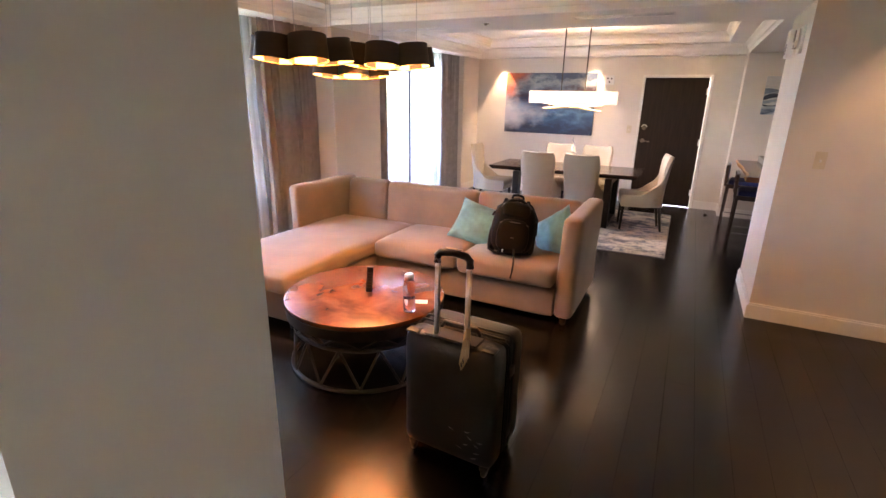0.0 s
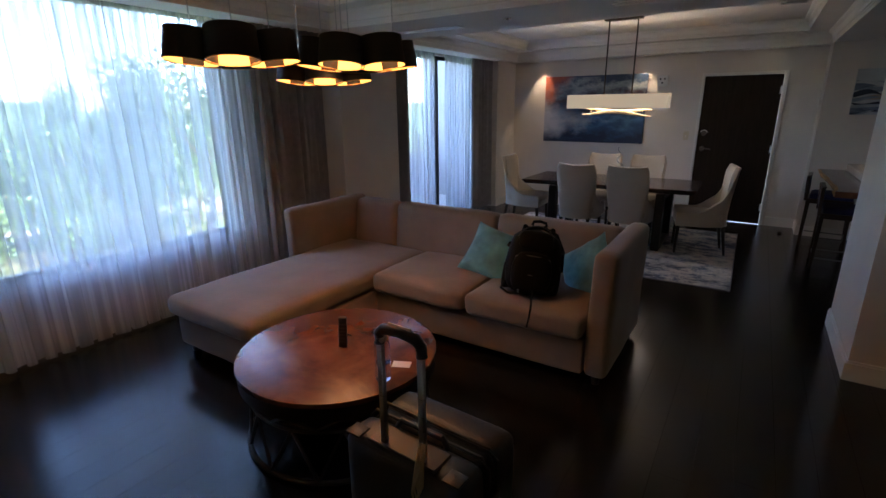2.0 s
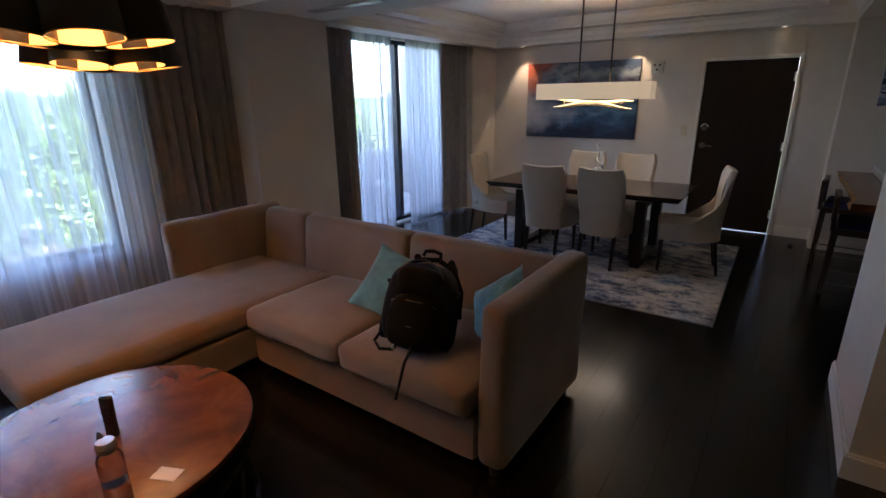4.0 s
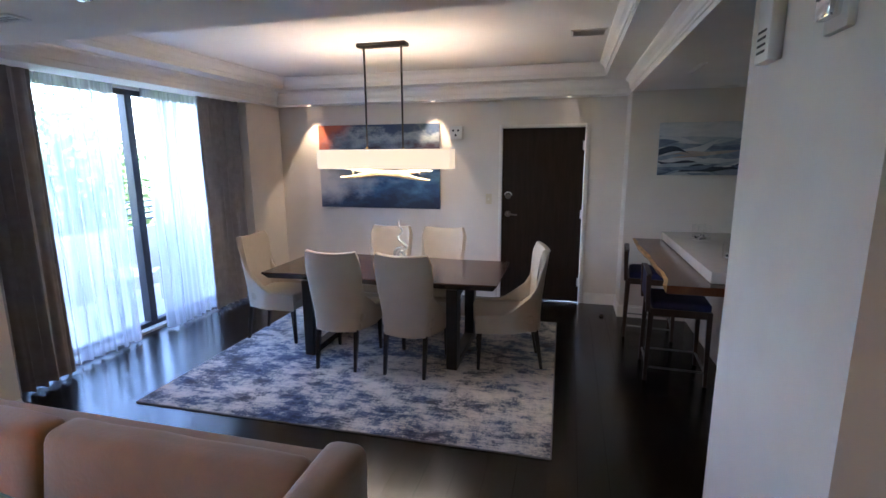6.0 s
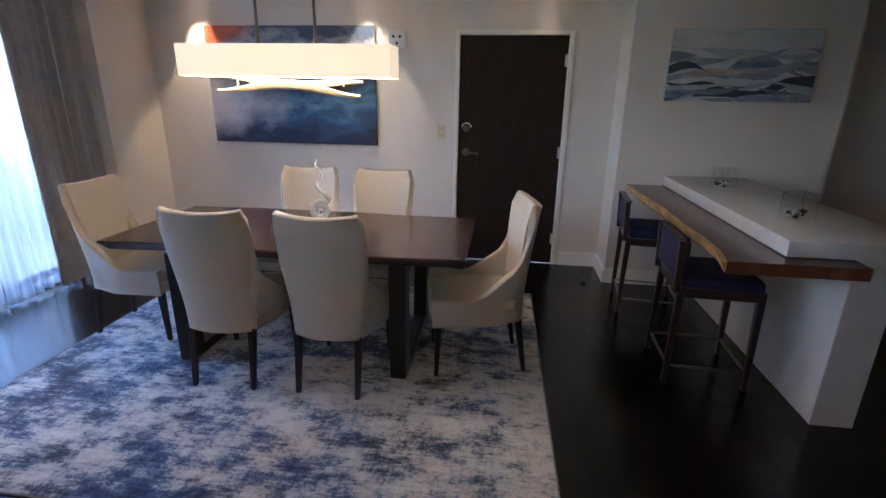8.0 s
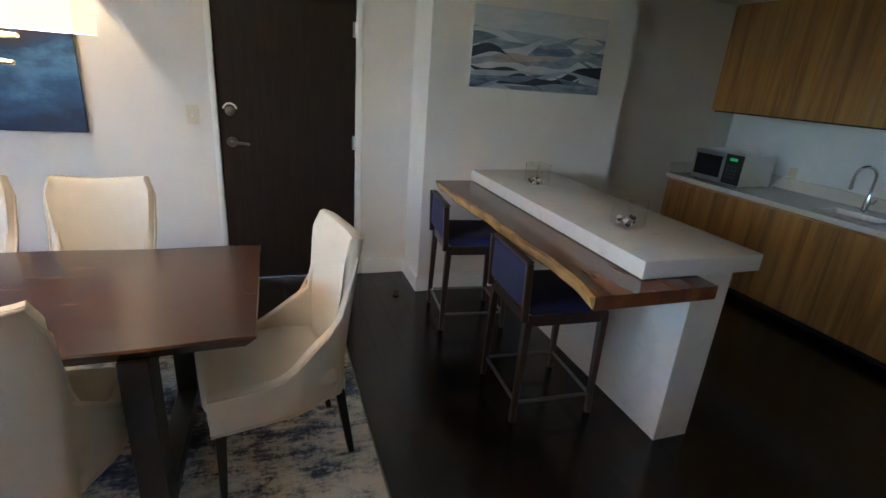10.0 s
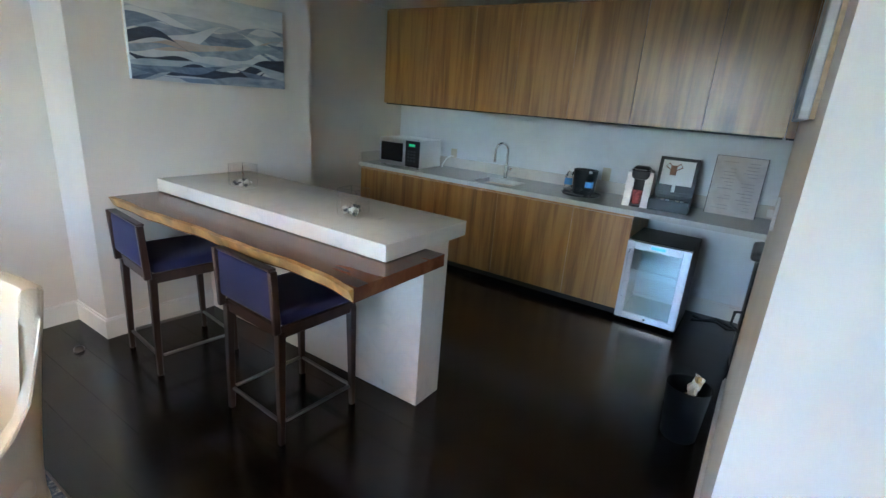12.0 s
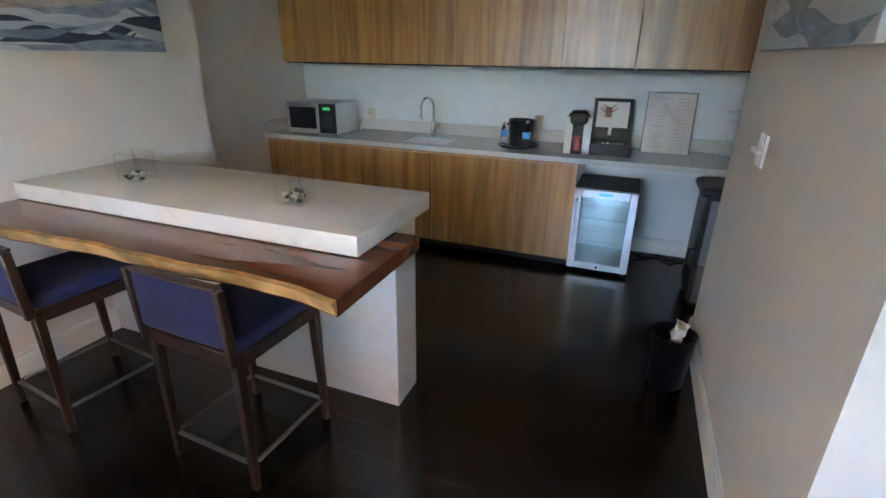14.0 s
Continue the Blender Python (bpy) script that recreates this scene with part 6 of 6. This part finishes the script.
# ---- glass sculpture on the dining table ----
SW = clear("pale_art_glass", (0.95, 0.97, 0.92), 0.2, 1.25)
SW.node_tree.nodes["Principled BSDF"].inputs["Transmission Weight"].default_value = 0.72
gs = thing("glass_sculpture", "clear swirled glass sculpture on the dining table", "sculpture", pose(-1.09, 8.68, 0.749, 0, 0, 10))
bm = B()
box(bm, -0.045, 0.045, -0.02, 0.02, 0, 0.018, 0.005, 2)
part("foot", bm, SW, gs)
bm = B()
pts = []
for i in range(64):
    t = i / 63
    a = -0.5 * math.pi + 2 * math.pi * 1.9 * (1 - t)
    r = 0.02 + 0.055 * t
    if t < 0.8:
        pts.append((r / 0.064 * 0.06 * math.cos(a), 0.006 * math.sin(9 * t), 0.082 + r * math.sin(a)))
x0, _, z0 = pts[-1]
for i in range(1, 26):
    t = i / 25
    pts.append((x0 + (0.0 - x0) * min(1, t * 2) + 0.028 * math.sin(t * 12) * (1 - 0.5 * t), 0.012 * math.cos(t * 12), z0 + t * 0.27))
tube(bm, pts, lambda t: 0.021 * (1 - 0.75 * smooth_step(0.55, 1.0, t)) * (0.55 + 0.45 * smooth_step(0, 0.3, t)), 10)
part("swirl", bm, SW, gs)

ds = thing("door_stop", "small dark dome door stop on the floor", "door stop", pose(0.80, 9.85, 0))
bm = B()
lathe(bm, [(0, 0), (0.026, 0), (0.026, 0.014), (0.018, 0.026), (0, 0.03)], seg=20)
part("dome", bm, BLACKMETAL, ds)

# ---- outside ----
GRASS = ramped("lawn_and_earth", [(0.32, (0.035, 0.065, 0.014)), (0.5, (0.065, 0.10, 0.024)), (0.62, (0.12, 0.115, 0.055)), (0.74, (0.19, 0.14, 0.095))], (0.05, 0.05, 1), 2.0, 6, 0.3, 0.9)
bm = B()
grid(bm, lambda u, v: (-3000 + 6000 * u, -3000 + 6000 * v, -7.0), 8, 8)
structure("ground", bm, GRASS, "patchy lawn and bare earth outside")
bm = B()
box(bm, -45, -39.5, -120, 120, -7.0, -6.95)
structure("road", bm, material("pale_asphalt", (0.20, 0.175, 0.16), 0.9, vary=0.15, scale=1.5), "pale road beyond the lawn")
LEAF = material("tree_leaf", (0.075, 0.125, 0.032), 0.55, vary=0.45, scale=0.7, each=0.3)
BARK = material("tree_bark", (0.10, 0.075, 0.055), 0.9, vary=0.3, scale=5, bump=0.4, bump_scale=12)


def tree(seed, height):
    rnd = random.Random(seed)
    ob = thing("tree", "leafy green tree standing on the lawn outside", "tree", pose(0, 0, -7.0), "trees outside")
    bm = B()
    th_ = height * 0.55
    tube(bm, [(0.25 * math.sin(i), 0.2 * math.cos(i * 1.3), th_ * i / 6) for i in range(7)], lambda t: 0.24 * (1 - 0.7 * t), 8)
    lobes = []
    for i in range(9):
        a, z = rnd.uniform(0, 6.28), rnd.uniform(0.36, 0.86) * height
        r = rnd.uniform(0.10, 0.26) * height * (1.1 - z / height * 0.5)
        p = Vector((r * math.cos(a), r * math.sin(a), z))
        lobes.append((p, rnd.uniform(0.12, 0.19) * height))
        tube(bm, [(0, 0, min(th_, z * 0.7)), (p.x * 0.5, p.y * 0.5, z * 0.82), tuple(p)], lambda t: 0.09 * (1 - 0.8 * t), 5)
    lobes.append((Vector((0, 0, height * 0.88)), height * 0.13))
    part("trunk", bm, BARK, ob)
    verts, faces = [], []
    for p, r in lobes:
        for _ in range(420):
            d = Vector((rnd.gauss(0, 1), rnd.gauss(0, 1), rnd.gauss(0, 1))).normalized()
            c = p + d * r * rnd.uniform(0.45, 1.1)
            u = Vector((rnd.gauss(0, 1), rnd.gauss(0, 1), rnd.gauss(0, 0.6))).normalized()
            w = u.cross(d + Vector((0.01, 0.02, 0.3))).normalized()
            s = rnd.uniform(0.07, 0.17)
            k = len(verts)
            verts += [c - u * s, c + w * s * 0.6, c + u * s, c - w * s * 0.6 + d * 0.06]
            faces.append((k, k + 1, k + 2, k + 3))
    me = bpy.data.meshes.new("crown")
    me.from_pydata(verts, [], faces)
    me.materials.append(LEAF)
    cr = new("crown", me)
    cr.parent = ob
    return ob


kinds = [tree(21, 8.5), tree(22, 7.0), tree(23, 11.5)]
rnd = random.Random(77)
spots = [(-26, 11), (-29, 7.5), (-21.5, 15.5), (-33, 20), (-30, 2), (-19, 19.5), (-35, 9), (-38, 14), (-24, 24)]
for x in (-24, -31, -36, -52, -60, -70, -84):
    n = 4 if x > -37 else 8
    for i in range(n):
        spots.append((x + rnd.uniform(-3, 3), 9 + (i - n / 2) * (abs(x) * 1.7 / n) + rnd.uniform(-2, 2) + (6 if x > -32 else 0)))
for i, (x, y) in enumerate(spots):
    s = rnd.uniform(0.8, 1.15)
    m = pose(x, y, -7.0, 0, 0, rnd.uniform(0, 360))
    if i < 3:
        kinds[i].matrix_basis = m
    else:
        copy_thing(kinds[i % 3], m)
HILL = material("far_woods", (0.045, 0.075, 0.035), 0.9, vary=0.5, scale=0.15, bump=0.5, bump_scale=0.8)
bm = B()
rows = []
for i in range(241):
    y = -500 + 1000 * i / 240
    z = -7 + 9 + 3.0 * noise.noise(Vector((y * 0.02, 0, 0))) + 2.2 * noise.noise(Vector((y * 0.11, 3, 0))) + 1.2 * noise.noise(Vector((y * 0.5, 7, 0)))
    rows.append((bm.verts.new((-110, y, -7)), bm.verts.new((-114, y, z)), bm.verts.new((-150, y, z - 1)), bm.verts.new((-160, y, -7))))
for a, b2 in zip(rows, rows[1:]):
    for i in range(3):
        bm.faces.new((a[i], a[i + 1], b2[i + 1], b2[i]))
structure("backdrop", bm, HILL, "distant line of woods on the horizon")

# balcony beyond the sliding door
PALE = material("pale_balcony_render", (0.55, 0.53, 0.50), 0.85, vary=0.08, scale=2, bump=0.2, bump_scale=60)
bal = thing("balcony", "pale rendered balcony with a parapet and dark horizontal rails", "balcony")
bm = B()
box(bm, -5.35, XW - 0.201, 6.3, 10.4, -0.22, -0.02)
part("slab", bm, PALE, bal)
bm = B()
box(bm, -5.35, -5.20, 6.3, 10.4, -0.019, 0.80)
part("parapet", bm, PALE, bal)
for y0, y1 in ((6.3, 6.45), (10.25, 10.4)):
    bm = B()
    box(bm, -5.199, XW - 0.201, y0, y1, -0.019, 2.6)
    part("side_wall", bm, PALE, bal)
for z in (0.90, 0.98, 1.06, 1.14):
    bm = B()
    box(bm, -5.30, -5.26, 6.46, 10.24, z - 0.012, z + 0.012, 0.003, 1)
    part("rail", bm, ALU, bal)
for i in range(5):
    y = 6.5 + i * 0.92
    bm = B()
    box(bm, -5.30, -5.26, y - 0.02, y + 0.02, 0.801, 1.15, 0.003, 1)
    part("post", bm, ALU, bal)
gc = thing("balcony_chair", "pale slatted chair standing on the balcony", "chair", pose(-4.55, 9.0, -0.02, 0, 0, -60))
for i in range(6):
    bm = B()
    box(bm, -0.24, 0.24, -0.22 + i * 0.078, -0.16 + i * 0.078, 0.40, 0.42, 0.004, 1)
    part("seat_slat", bm, TRIM, gc)
for i in range(5):
    bm = B()
    box(bm, -0.24, 0.24, -0.26, -0.24, 0.50 + i * 0.085, 0.56 + i * 0.085, 0.004, 1)
    part("back_slat", bm, TRIM, gc)
for x in (-0.24, 0.24):
    for y, z in ((-0.25, 0.92), (0.22, 0.42)):
        bm = B()
        box(bm, x - 0.02, x + 0.02, y - 0.02, y + 0.02, 0, z, 0.003, 1)
        part("leg", bm, TRIM, gc)

# ---- floor planks ----
W = 0.165
meshes = {}
for length in (2.4, 1.9, 1.6):
    bm = B()
    box(bm, 0, W - 0.0008, 0, length - 0.0008, -0.016, 0.0, 0.0004, 1)
    meshes[length] = mesh_of("plank", bm, PLANK, smooth=False)
rnd = random.Random(5)
x = XW
while x < XK - 0.01:
    y = 1.40 - rnd.uniform(0, 1.2)
    while y < YD:
        length = rnd.choice((2.4, 1.9, 1.6))
        ob = new("plank", meshes[length])
        ob.parent = floor
        ob.location = (x, y, 0)
        y += length
    x += W
bm = B()
x = XW
while x < XK - 0.01:
    box(bm, x, x + W - 0.0008, -2.0, 0.18, -0.016, -0.0006)
    x += W
ob = part("far_planks", bm, PLANK, floor, smooth=False)
tagged(ob, kind="stuff")
